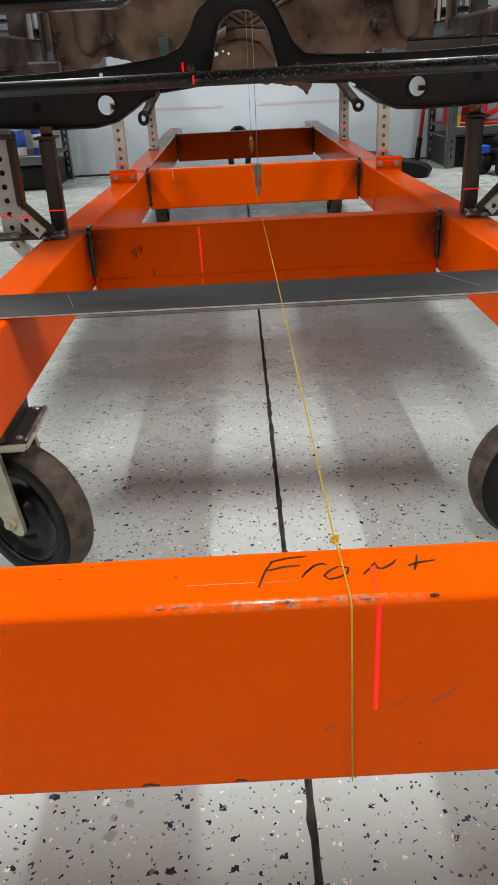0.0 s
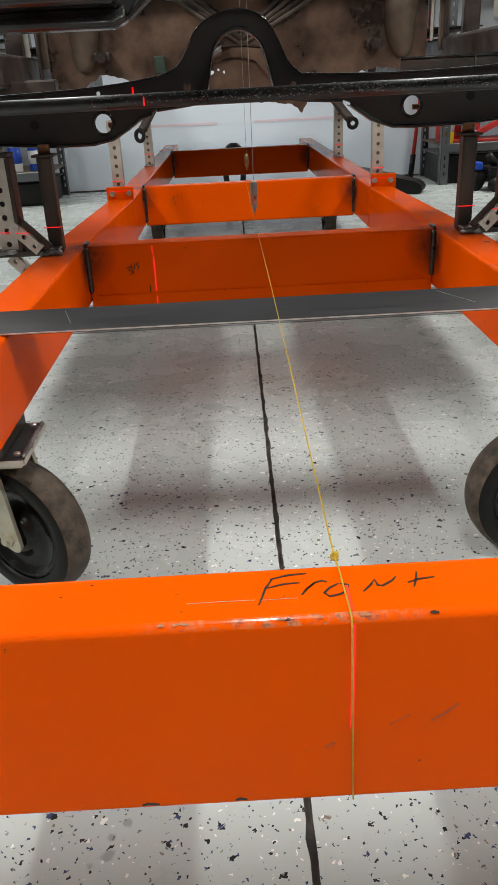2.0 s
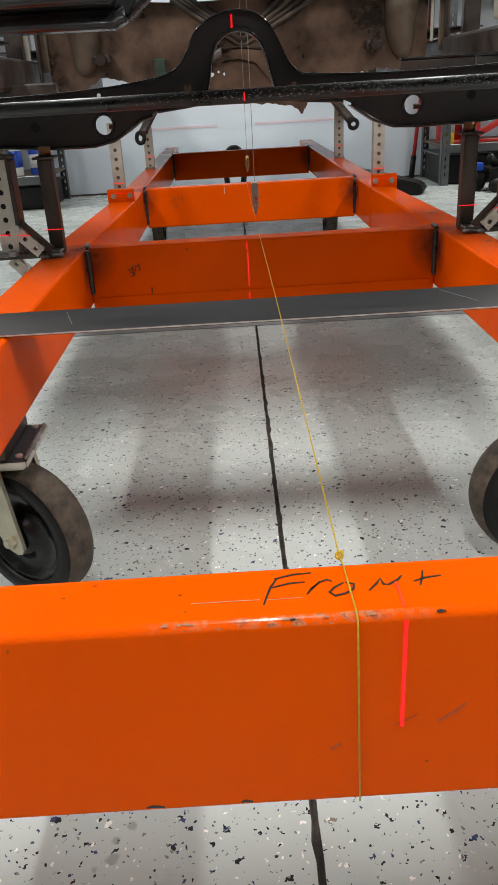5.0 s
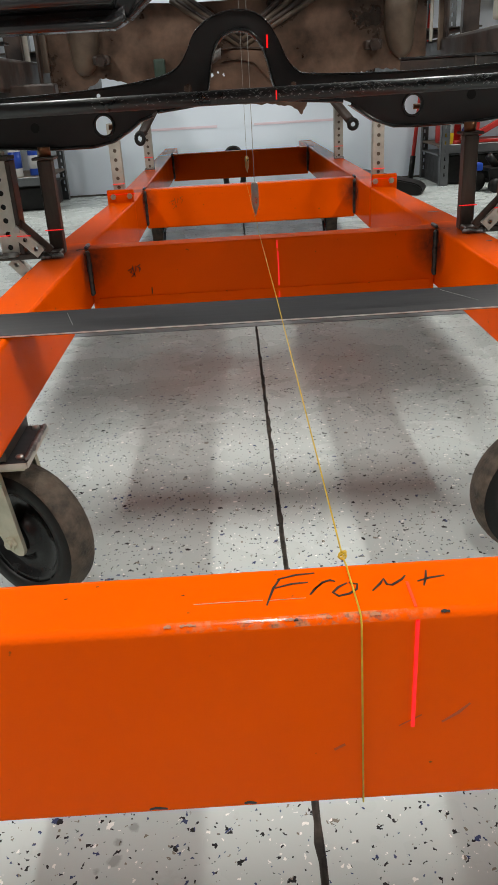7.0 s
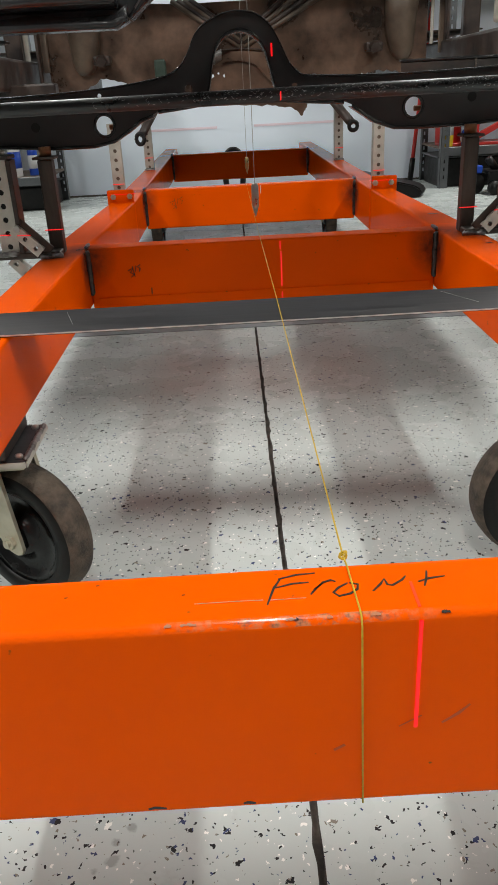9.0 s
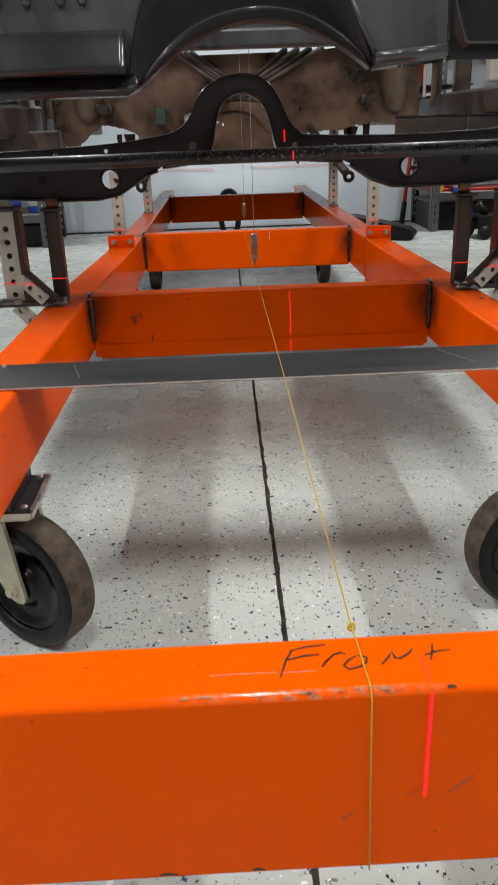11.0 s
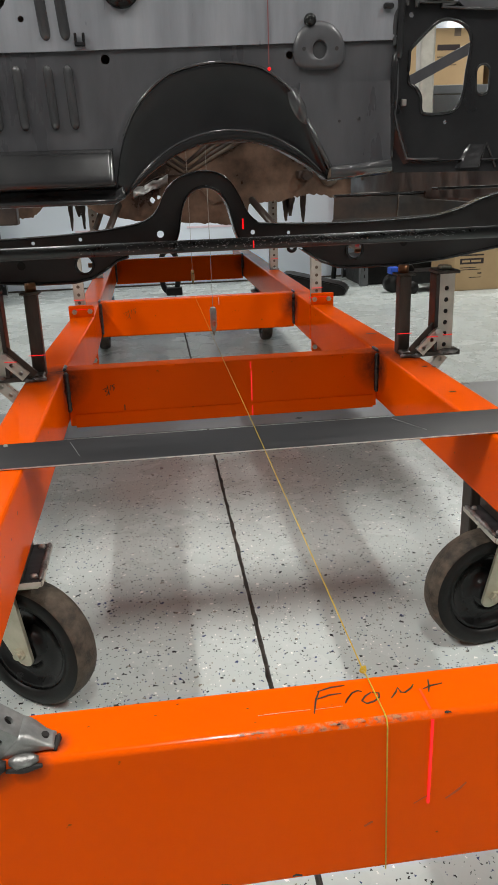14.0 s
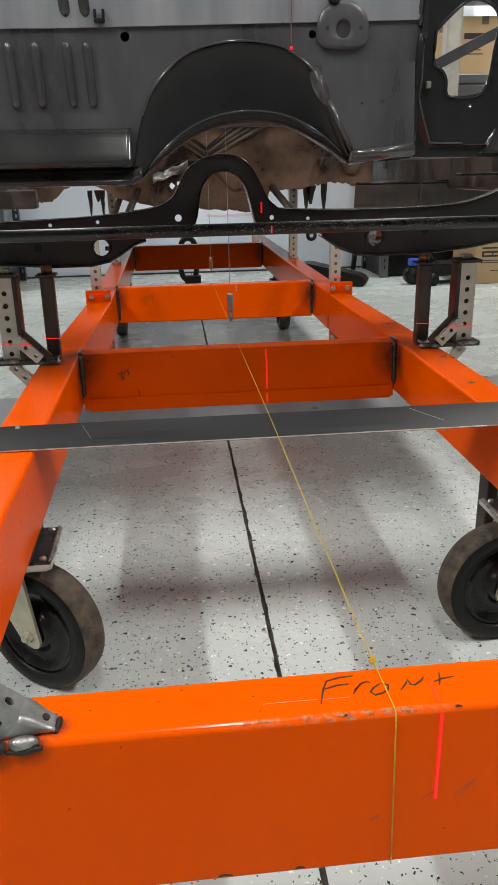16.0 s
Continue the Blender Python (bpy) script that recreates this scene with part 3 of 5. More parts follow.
        dn = [(cx - w + 2 * w * i / (n - 1), cy - hs[(i * 4) % n] * 0.8) for i in range(n)]
        va, vb = [[ch.verts.new((x, y, T + 0.0003 - max(0, 0.0065 - y) * 0.27)) for x, y in row] for row in (up, dn)]
        for i in range(n - 1):
            ch.faces.new((va[i], va[i + 1], vb[i + 1], vb[i]))
        part("chipped_paint", thicken(ch, 0.0003), mt, cart, "bare chipped patch")
    for x, w in ((-0.133, 0.006), (-0.072, 0.004), (0.12, 0.005), (-0.30, 0.003)):
        part("chipped_paint", ribbon([[(-w, -0.0006), (-w * 0.3, 0.0004), (w * 0.2, 0.0), (w, -0.0008)]], 0.0022, 0.0002, face(x, 0.0001, T - 0.1470)), BURN, cart, "dark chip on the lower edge")
    part("scrape_and_glint", ribbon([[(-0.010, -0.006), (0.0, 0.001), (0.007, 0.008)]], 0.0022, 0.0002, face(0.062, 0.0, 0.307)), SMEAR, cart, "dark scrape")
    part("scrape_and_glint", ribbon([[(-0.010, -0.004), (0.004, 0.004)]], 0.0012, 0.0002, face(0.035, 0.0, 0.304)), SMEAR, cart)
    part("scrape_and_glint", ribbon([[(-0.004, -0.002), (0.003, 0.002)]], 0.003, 0.0002, face(-0.012, 0.0, 0.285)), SMEAR, cart)
    # two hair-thin pale lines paint a lamp's glint on the top face
    part("scrape_and_glint", ribbon([[(-0.098, 0.0205), (-0.075, 0.0208), (-0.056, 0.0205)]], 0.00022, 0.0002, Matrix.Translation((0, 0, T))), SCRATCH_GLINT, cart, "thin pale lamp glint drawn as a line")
    part("scrape_and_glint", ribbon([[(-0.052, 0.0200), (-0.03, 0.0203)]], 0.00018, 0.0002, Matrix.Translation((0, 0, T))), SCRATCH_GLINT, cart)
    for x, y, w in ((0.400, 0.871, 0.0070), (0.419, 1.076, 0.0060), (0.436, 1.067, 0.0040), (0.411, 1.456, 0.0160)):          # burnt nicks on the rail's top
        part("burn_mark", ribbon([[(x - w, y - 0.001), (x - w * 0.3, y + 0.001), (x + w * 0.4, y), (x + w, y + 0.002)]], 0.0055, 0.0002, Matrix.Translation((0, 0, T))), RUST_DARK if w > 0.01 else BURN, cart, "dark burnt nick")
    for x, y in ((-0.178, 0.034), (-0.23, 0.03), (-0.105, 0.03), (-0.16, 0.045)):
        part("speck", ribbon([[(x - 0.001, y), (x + 0.001, y + 0.0003)]], 0.0009, 0.0003, Matrix.Translation((0, 0, T))), INK, cart)
    return cart


def castor(cart, cx, cy, axle_deg, lean, plate_y, s):
    """An eight-inch castor under a rail: axle_deg is the heading of the axle's outer end."""
    a = radians(axle_deg)
    n = Vector((math.cos(a), math.sin(a), 0))
    R = 0.1045
    up = Matrix.Translation((cx, cy, R)) @ n.to_track_quat("Z", "Y").to_matrix().to_4x4()
    plate = part("mounting_plate", box(min(s * 0.346, s * 0.45), max(s * 0.346, s * 0.45), plate_y - 0.062, plate_y + 0.062, 0.236, 0.245, 0.002, 1), MILL, cart, "dark steel castor plate")
    part("spacer", box(min(s * 0.372, s * 0.437), max(s * 0.372, s * 0.437), plate_y - 0.06, plate_y + 0.06, 0.2452, T - 0.1225, 0.002, 1), DARKTUBE, plate)
    part("plate_weld", bead((s * 0.347, plate_y - 0.058, 0.2465), (s * 0.347, plate_y + 0.058, 0.2465), 0.004, 31), WELD, plate, "weld bead", True)
    part("plate_edge", box(min(s * 0.344, s * 0.3458), max(s * 0.344, s * 0.3458), plate_y - 0.0625, plate_y + 0.0625, 0.2365, 0.2445, 0.0005, 1), GALV, plate, "bright cut plate edge")
    part("plate_edge", box(min(s * 0.346, s * 0.45), max(s * 0.346, s * 0.45), plate_y - 0.0645, plate_y - 0.0622, 0.2365, 0.2445, 0.0005, 1), GALV, plate, "bright cut plate edge")
    for dy in (-0.05, 0.045):
        part("plate_weld", bead((s * 0.352, plate_y + dy, 0.2465), (s * 0.362, plate_y + dy + 0.004, 0.2465), 0.0042, 41), STEEL, plate, "short bright weld", True)
    part("swivel_plate", box(min(s * 0.352, s * 0.44), max(s * 0.352, s * 0.44), plate_y - 0.055, plate_y + 0.055, 0.229, 0.2358, 0.001, 1), ZINC, plate, "zinc swivel plate")
    side = Vector((0, 0, 1)).cross(n)
    z1 = bmesh.new()
    add_cyl(z1, (cx + side.x * lean, cy + side.y * lean, 0.212), (cx + side.x * lean, cy + side.y * lean, 0.2288), 0.036, 0.042, 24)
    part("swivel_head", z1, ZINC, plate, "zinc swivel head")
    tyre = lathe([(0.074, -0.024), (0.085, -0.0255), (0.098, -0.024), (0.1025, -0.019), (R, -0.010), (R, 0.010), (0.1025, 0.019), (0.098, 0.024), (0.085, 0.0255), (0.074, 0.024)], 56)
    bmesh.ops.transform(tyre, matrix=up, verts=tyre.verts)
    for f in tyre.faces:
        c = up.inverted() @ f.calc_center_median()
        f.material_index = 0 if Vector((c.x, c.y)).length > 0.0945 else 1
    part("tyre", tyre, [TYRE, RUBBER], plate, "worn black rubber tyre with a dusty tread", True)
    hub = lathe([(0.004, -0.026), (0.026, -0.026), (0.030, -0.020), (0.036, -0.013), (0.060, -0.010), (0.066, -0.018), (0.0745, -0.022), (0.0745, 0.022), (0.066, 0.018), (0.060, 0.010), (0.036, 0.013), (0.030, 0.020), (0.026, 0.026), (0.004, 0.026)], 48)
    bmesh.ops.transform(hub, matrix=up, verts=hub.verts)
    part("hub", hub, HUBM, plate, "black plastic hub", True)
    side = Vector((0, 0, 1)).cross(n)
    for k in (-1, 1):
        c = Vector((cx, cy, R)) + n * (0.034 * k)
        # a flat leg, wide at the head and rounded at the axle
        prof = [(-0.045, 0.108), (0.045, 0.108), (0.020, 0.0)] + [(0.02 * math.cos(t), 0.02 * math.sin(t)) for t in (-0.5, -1.05, -1.57, -2.1, -2.64)] + [(-0.020, 0.0)]
        bm = bmesh.new()
        f1 = [bm.verts.new(c + side * (u + lean * v / 0.108) + Vector((0, 0, v)) + n * 0.0028) for u, v in prof]
        f2 = [bm.verts.new(c + side * (u + lean * v / 0.108) + Vector((0, 0, v)) - n * 0.0028) for u, v in prof]
        bm.faces.new(f1)
        bm.faces.new(f2[::-1])
        for i in range(len(prof)):
            j = (i + 1) % len(prof)
            bm.faces.new((f1[i], f1[j], f2[j], f2[i]))
        part("fork_leg", bm, ZINC, plate, "yellowish zinc fork leg")
        e = c + n * (0.0029 * k)
        b2 = cyl(e, e + n * (0.006 * k), 0.0105, n=6)
        add_cyl(b2, e + n * (0.005 * k), e + n * (0.010 * k), 0.006, n=10)
        part("axle_nut", b2, ZINC, plate, "zinc axle nut")
    xl = sorted((s * 0.374, s * 0.412)) if s > 0 else sorted((s * 0.395, s * 0.433))
    part("leg_tube", box(xl[0], xl[1], plate_y + 0.10, plate_y + 0.138, 0.10, T - 0.1225, 0.002, 1), DARKTUBE, plate, "dark square tube leg")


cart = build_cart()
castor(cart, -0.379, 0.600, -122, -0.045, 0.597, -1)
castor(cart, 0.377, 0.632, -84, 0.05, 0.60, 1)
castor(cart, -0.405, 3.34, 180, 0.02, 3.34, -1)
castor(cart, 0.405, 3.34, 0, 0.02, 3.34, 1)


def support(s):
    """Outrigger beside the first cross member: a screw jack tube, an arm, a perforated post and its braces."""
    x0 = lambda a: s * a
    jack = part("jack_tube", box(min(x0(.400), x0(.428)), max(x0(.400), x0(.428)), 1.205, 1.233, T, 0.566, 0.003, 2), DARKTUBE, cart, "dark bare square jack tube")
    part("top_flange", box(min(x0(.393), x0(.435)), max(x0(.393), x0(.435)), 1.198, 1.242, 0.5662, 0.571, 0.001, 1), DARKTUBE, jack, "flat top flange")
    part("jack_screw", cyl((x0(.414), 1.225, 0.5712), (x0(.414), 1.225, 0.588), 0.012, n=14), COPPER, jack, "copper-plated jack screw", True)
    arm = part("arm", box(min(x0(.40), x0(.535)), max(x0(.40), x0(.535)), 1.165, 1.203, T + 0.0, T + 0.012, 0.002, 1), DARKTUBE, cart, "dark flat steel arm")
    part("arm_weld", bead((x0(.395), 1.17, T + 0.003), (x0(.44), 1.163, T + 0.003), 0.007, 11 + s), WELD, arm, "weld bead", True)
    part("arm_weld", bead((x0(.48), 1.158, T + 0.012), (x0(.525), 1.158, T + 0.012), 0.006, 21 + s), WELD, arm, "weld bead", True)
    pb = perforated(0.172, 0.036)
    bmesh.ops.transform(pb, matrix=pose(x0(.496), 1.185, T + 0.0125), verts=pb.verts)
    post = part("perforated_post", pb, GALV_PALE, cart, "galvanised square post with a row of holes")
    # block added inside the post, black to paint the shade behind its holes
    inner = part("hole_backing", box(x0(.496) - 0.0145, x0(.496) + 0.0145, 1.1705, 1.1995, T + 0.013, 0.566, 0.001, 1), RUBBER, post, "dark inside of the post")
    cap = part("post_cap", box(x0(.496) - 0.026, x0(.496) + 0.026, 1.158, 1.212, 0.572, 0.579, 0.001, 1), DARKTUBE, post, "dark steel cap")
    part("cap_block", box(x0(.496) - 0.012, x0(.496) + 0.012, 1.175, 1.2, 0.5792, 0.588, 0.002, 1), ZINC, cap)
    part("side_angle", box(min(x0(.468), x0(.477)), max(x0(.468), x0(.477)), 1.16, 1.2, T + 0.013, 0.571, 0.001, 1), RUST_DARK, post, "rusty edge bar")
    # braces
    for nm, p, q, w, mt in (("brace", (.418, 1.170, T + 0.013), (.478, 1.170, 0.462), 0.005, DARKTUBE),):
        P, Q = Vector((x0(p[0]), p[1], p[2])), Vector((x0(q[0]), q[1], q[2]))
        d = Q - P
        m = Matrix.Translation(P) @ d.to_track_quat("Z", "Y").to_matrix().to_4x4()
        part(nm, box(-w / 2, w / 2, -0.009, 0.009, 0, d.length, 0.001, 1, m), mt, arm, "dark flat brace")
    for P, Q in (((.436, 1.168, T + 0.012), (.483, 1.168, 0.447)), ((.502, 1.19, T - 0.002), (.455, 1.19, T - 0.055))):
        P, Q = Vector((x0(P[0]), P[1], P[2])), Vector((x0(Q[0]), Q[1], Q[2]))
        d = Q - P
        bm = perforated(d.length, 0.022, 0.0254, 0.0048)
        a = math.atan2(d.x, d.z)
        bmesh.ops.transform(bm, matrix=Matrix.Translation(P) @ Matrix.Rotation(a, 4, "Y"), verts=bm.verts)
        part("perforated_brace", bm, GALV_PALE, arm, "galvanised perforated brace")
    b = cyl((x0(.474), 1.150, 0.447), (x0(.474), 1.165, 0.447), 0.007, n=6)
    part("brace_bolt", b, STEEL, arm)


support(-1)
support(1)


def tall_post(s, x, y, z0, z1, w):
    pb = perforated(z1 - z0, w)
    bmesh.ops.transform(pb, matrix=pose(s * x, y, z0), verts=pb.verts)
    p = part("perforated_post", pb, GALV, cart, "tall galvanised square post with a row of holes")
    # block added inside the post, in a tan tone behind its holes
    part("hole_backing", box(s * x - w * 0.4, s * x + w * 0.4, y - w * 0.4, y + w * 0.4, z0 + 0.001, z1 - 0.002), TAN, p)
    part("foot_weld", bead((s * x - w * 0.6, y - w * 0.55, z0 + 0.002), (s * x + w * 0.6, y - w * 0.55, z0 + 0.002), 0.006, int(y * 10)), WELD, p, "weld bead", True)


for s in (-1, 1):
    tall_post(s, 0.387 if s < 0 else 0.385, 2.03, T, 0.600, 0.032)
    tall_post(s, 0.385 if s < 0 else 0.405, 3.02, T, 0.80, 0.035)


def clamp_piece():
    """Perforated brace welded onto the front beam's corner."""
    w, h = 0.024, 0.012
    d = Vector((-0.77, 0.0, 0.64)).normalized()
    e1 = Vector((0.0, 1.0, 0.06)).normalized()
    n = e1.cross(-d).normalized()
    if n.z < 0:
        n = -n
    ridge = Vector((-0.265, 0.004, T + 0.009))
    C = ridge + e1 * h - n * h + d * 0.0150
    ax = n.cross(d)
    m = Matrix(((ax.x, n.x, d.x, C.x), (ax.y, n.y, d.y, C.y), (ax.z, n.z, d.z, C.z), (0, 0, 0, 1)))
    bm = perforated(0.126, w, 0.021, 0.0038)
    bmesh.ops.transform(bm, matrix=m, verts=bm.verts)
    br = part("perforated_brace", bm, GREYZINC, cart, "scuffed galvanised brace with holes, welded down")
    # black block added inside the brace for the shade in its holes
    part("hole_backing", box(-h + 0.003, h - 0.003, -h + 0.003, h - 0.003, 0.001, 0.124, 0, 1, m), RUBBER, br)
    offs = [m.to_3x3() @ Vector((x, y, 0)) for x, y in ((-h, -h), (h, -h), (h, h), (-h, h))]
    C1 = Vector((-0.2535, 0.0165, T + 0.003))
    loops = []
    for t in (0.0, 0.15, 0.35, 0.55, 0.75, 0.9, 1.0):
        e = t * t * (3 - 2 * t)
        c = C.lerp(C1, t)
        fy, fz = 1 - 0.25 * e, 1 - 0.85 * e
        row = []
        for k in range(4):
            for u in (0.0, 0.25, 0.5, 0.75):
                o = offs[k].lerp(offs[(k + 1) % 4], u)
                p = c + Vector((o.x * (1 - e), o.y * fy, o.z * fz))
                row.append(Vector((p.x, p.y, max(p.z, T + 0.0006))))
        loops.append(row + row[:1])
    part("flattened_tip", thicken(loft(loops), 0.0012), GREYZINC, br, "pinched end of the brace", True)
    th = Vector((-0.2605, 0.017, T + 0.0082))
    # a dark disc paints the shade inside the tip's hole
    part("tip_hole", cyl(th - Vector((0.001, 0, 0.002)), th + Vector((0.0006, 0, 0.0012)), 0.0030, n=12), BURN, br, "dark hole")
    part("weld_bead", bead((-0.286, 0.0015, T - 0.001), (-0.264, 0.0015, T + 0.0005), 0.0052, 5, 0.7), WELD, br, "bright lumpy weld", True)
    part("weld_bead", bead((-0.288, -0.001, T - 0.006), (-0.262, -0.001, T - 0.004), 0.0030, 9), BURN, br, "dark lumpy weld", True)
    part("weld_bead", bead((-0.33, 0.001, T - 0.004), (-0.289, 0.001, T - 0.003), 0.0060, 15), BURN, br, "dark lumpy weld", True)
    part("weld_bead", bead((-0.2535, 0.008, T + 0.001), (-0.2515, 0.025, T + 0.001), 0.0026, 6), BURN, br, "dark lumpy weld", True)
    return m


BRACE_M = clamp_piece()

# ---- the flat bar across the rails ----
bar = tagged(part("flat_bar", box(-0.452, 0.452, 0.622, 0.738, T + 0.0002, T + 0.0032, 0.0004, 1), MILL),
             "dark mill-finish flat steel bar lying across the orange rails", "steel bar")
part("front_edge", box(-0.4515, 0.4515, 0.6212, 0.6219, T + 0.0012, T + 0.0030), EDGE, bar, "bright sheared edge")
for x, y in ((-0.408, 0.727), (-0.43, 0.634), (0.43, 0.727), (0.41, 0.634)):
    part("screw", cyl((x, y, T + 0.0033), (x, y, T + 0.0062), 0.0042, 0.0030, 10), EDGE, bar, "small bright screw")
for x0, y0, x1, y1 in ((-0.305, 0.722, -0.285, 0.655), (0.235, 0.725, 0.27, 0.655), (-0.002, 0.735, 0.0, 0.63)):
    part("scribe_line", ribbon([[(x0, y0), (x1, y1)]], 0.0007 if abs(x0) > 0.1 else 0.0026, 0.0002, Matrix.Translation((0, 0, T + 0.0032))), EDGE if abs(x0) > 0.1 else BURN, bar)

# ---- string line and plumb bobs ----
ln1 = tagged(part("string_line", sweep([(0.003, -0.0012, T - 0.152), (0.0005, -0.0012, T - 0.006), (0.0004, 0.0012, T - 0.0005), (0.0, 0.007, T + 0.0012), (-0.001, 0.05, T + 0.0014), (-0.002, 0.060, T + 0.002),
              (-0.002, 0.63, T + 0.0046), (-0.002, 0.73, T + 0.0046), (-0.003, 1.252, T + 0.0015), (-0.003, 1.30, T + 0.0015)], 0.00062, 6), CORD, None, "", True),
    "taut yellow string along the cart's centre line", "string")
part("string_tail", cyl((-0.003, 1.30, T + 0.0015), (-0.003, 2.272, T + 0.0012), 0.0004, n=6), CORD, ln1, "frayed thin end of the string", True)
kn = bmesh.new()
for k in range(3):
    join(kn, sweep([(-0.002 + 0.0024 * math.cos(a), 0.060 + 0.0014 * math.sin(a) + 0.001 * k, T + 0.0025 + 0.0021 * math.sin(a + k)) for a in [i * math.pi / 5 for i in range(10)]], 0.0007, 6, True))
part("knot", kn, CORD, ln1, "small tight knot", True)


def plumb_bob(x, y, ztip, zcap, r, material, label, ztop):
    bob = tagged(empty("plumb_bob", pose(x, y, 0)), label, "plumb bob")
    prof = [(0.0004, ztip), (r * 0.95, ztip + 0.024), (r, ztip + 0.026), (r, zcap - 0.006), (r * 0.8, zcap - 0.003), (r * 0.8, zcap), (0.0004, zcap)]
    part("weight", lathe(prof, 20), material, bob, "", True)
    part("thread", cyl((0, 0, zcap), (0, 0, ztop), 0.0007, n=6), WHITECORD, bob, "thin white thread")
    return bob


plumb_bob(-0.001, 1.512, 0.394, 0.470, 0.0085, STEEL, "steel plumb bob on a thin thread over the string line", 1.03)
plumb_bob(0.010, 2.6, 0.3885, 0.447, 0.0072, BRASS, "brass plumb bob on a thin thread behind the cross member", 1.03)


# ---- the car body over the cart ----
Y0 = 0.83


def build_body():
    body = tagged(empty("car_body", pose(0, 0, 0)), "stripped car body shell with a black primed firewall, on steel posts", "car body")
    arch = smooth_line([(-0.200, 0, 0.778), (-0.186, 0, 0.840), (-0.161, 0, 0.894), (-0.114, 0, 0.937), (-0.066, 0, 0.953), (-0.02, 0, 0.957), (0.028, 0, 0.951), (0.052, 0, 0.941), (0.087, 0, 0.914), (0.114, 0, 0.868), (0.146, 0, 0.795)], 4)
    a2 = [(p[0], p[2]) for p in arch]
    top = 1.32
    outer = [(-0.95, top), (-0.95, 0.776)] + a2 + [(0.250, 0.805), (0.262, 0.9), (0.262, top)]
    bigh = [(0.131 + x, 0.971 + z) for x, z in ring(0, 0, 0.011, n=18)]
    holes = [bigh[::-1]]
    for hx, hz, r in ((-0.362, 1.052, 0.026), (-0.318, 1.018, 0.004), (-0.20, 0.963, 0.007), (0.085, 0.965, 0.006), (0.163, 0.965, 0.004), (0.118, 1.05, 0.004), (-0.33, 0.99, 0.006)):
        holes.append(ring(hx, hz, r, n=12)[::-1])
    fw = part("firewall", sheet(outer, holes, Y0, Y0 + 0.003), ECOAT_DULL, body, "satin black primed firewall panel")
    # upper panel overlaps the lower in a shallow step; its paler grey paints a reflection
    up = sheet([(-0.95, top), (-0.95, 0.972), (-0.3, 0.974), (0.262, 0.984), (0.262, top)], [ring(-0.362, 1.052, 0.027, n=20)[::-1], ring(-0.318, 1.018, 0.0045, n=10)[::-1]], Y0 - 0.004, Y0 - 0.0005)
    part("upper_panel", up, REFLECT_GREY, fw, "grey primed upper panel with a hazy reflection painted in")
    # pressed ribs
    def rib(x0, z0, x1, z1, r=0.0072, mt=RIBM):
        L = math.hypot(x1 - x0, z1 - z0)
        rows = []
        for d in [0.0, 0.04, 0.12, 0.25, 0.42, 0.65, 1.0]:
            rows.append((d * r * 1.5, math.sqrt(max(0.0, 1 - (1 - d) ** 2))))
        prof = rows + [(L - d, e) for d, e in reversed(rows)]
        rows = []
        for d, e in prof:
            t = d / L
            cx, cz = x0 + (x1 - x0) * t, z0 + (z1 - z0) * t
            rows.append([(cx + r * max(e, 0.05) * math.cos(a), Y0 - 0.001 - r * 1.1 * e * math.sin(a), cz) for a in [math.pi * k / 8 for k in range(9)]])
        bm2 = loft(rows)
        part("pressed_rib", bm2, mt, fw, "", True)
    for x in (-0.373, -0.334, -0.288, -0.258):
        rib(x, 0.957, x + 0.004, 0.865)
    for x in (-0.293, -0.264):
        rib(x + 0.000, 1.10, x + 0.009, 0.988, 0.0085)
    # spring clip beside the ribs
    cl = bmesh.new()
    add_box(cl, -0.243, -0.227, Y0 - 0.012, Y0 - 0.004, 0.980, 0.986, 0.001, 1)
    add_box(cl, -0.243, -0.239, Y0 - 0.012, Y0 - 0.004, 0.986, 0.998, 0.001, 1)
    add_box(cl, -0.231, -0.227, Y0 - 0.012, Y0 - 0.004, 0.986, 0.998, 0.001, 1)
    part("spring_clip", cl, ECOAT, fw)
    part("round_plug", lathe([(0.0003, 0), (0.026, 0.0), (0.028, -0.004), (0.026, -0.008), (0.018, -0.013), (0.009, -0.0155), (0.0003, -0.016)], 28), HUBM, fw, "glossy black rubber plug", True).matrix_basis = pose(-0.169, Y0 - 0.004, 1.057, -90, 0, 0)
    part("round_plug", lathe([(0.0003, 0), (0.009, 0.0), (0.0095, -0.006), (0.006, -0.010), (0.0003, -0.011)], 18), HUBM, fw, "glossy black rubber plug", True).matrix_basis = pose(0.116, Y0 - 0.004, 1.012, -90, 0, 0)
    # raised dome round the steering hole
    def dome(k, f):
        a = 2 * math.pi * k / 36
        rx, rz = 0.041, (0.040 if math.sin(a) > 0 else 0.029)
        e = 2.0 if math.sin(a) > 0 else 3.6
        r = (abs(math.cos(a) / rx) ** e + abs(math.sin(a) / rz) ** e) ** (-1 / e)
        return 0.131 + f * r * math.cos(a), 0.972 + f * r * math.sin(a)
    rows = []
    for f, d in ((1.0, -0.0035), (0.985, -0.0048), (0.93, -0.0068), (0.86, -0.0082), (0.76, -0.009), (0.55, -0.009)):
        rows.append([(dome(k, f)[0], Y0 + d, dome(k, f)[1]) for k in range(36)])
    for r, d in ((0.0125, -0.009), (0.0115, -0.008), (0.0113, -0.0042)):
        rows.append([(0.131 + r * math.cos(2 * math.pi * k / 36), Y0 + d, 0.971 + 1.15 * r * math.sin(2 * math.pi * k / 36)) for k in range(36)])
    part("column_dome", loft(rows, True), ECOAT_DULL, fw, "", True)
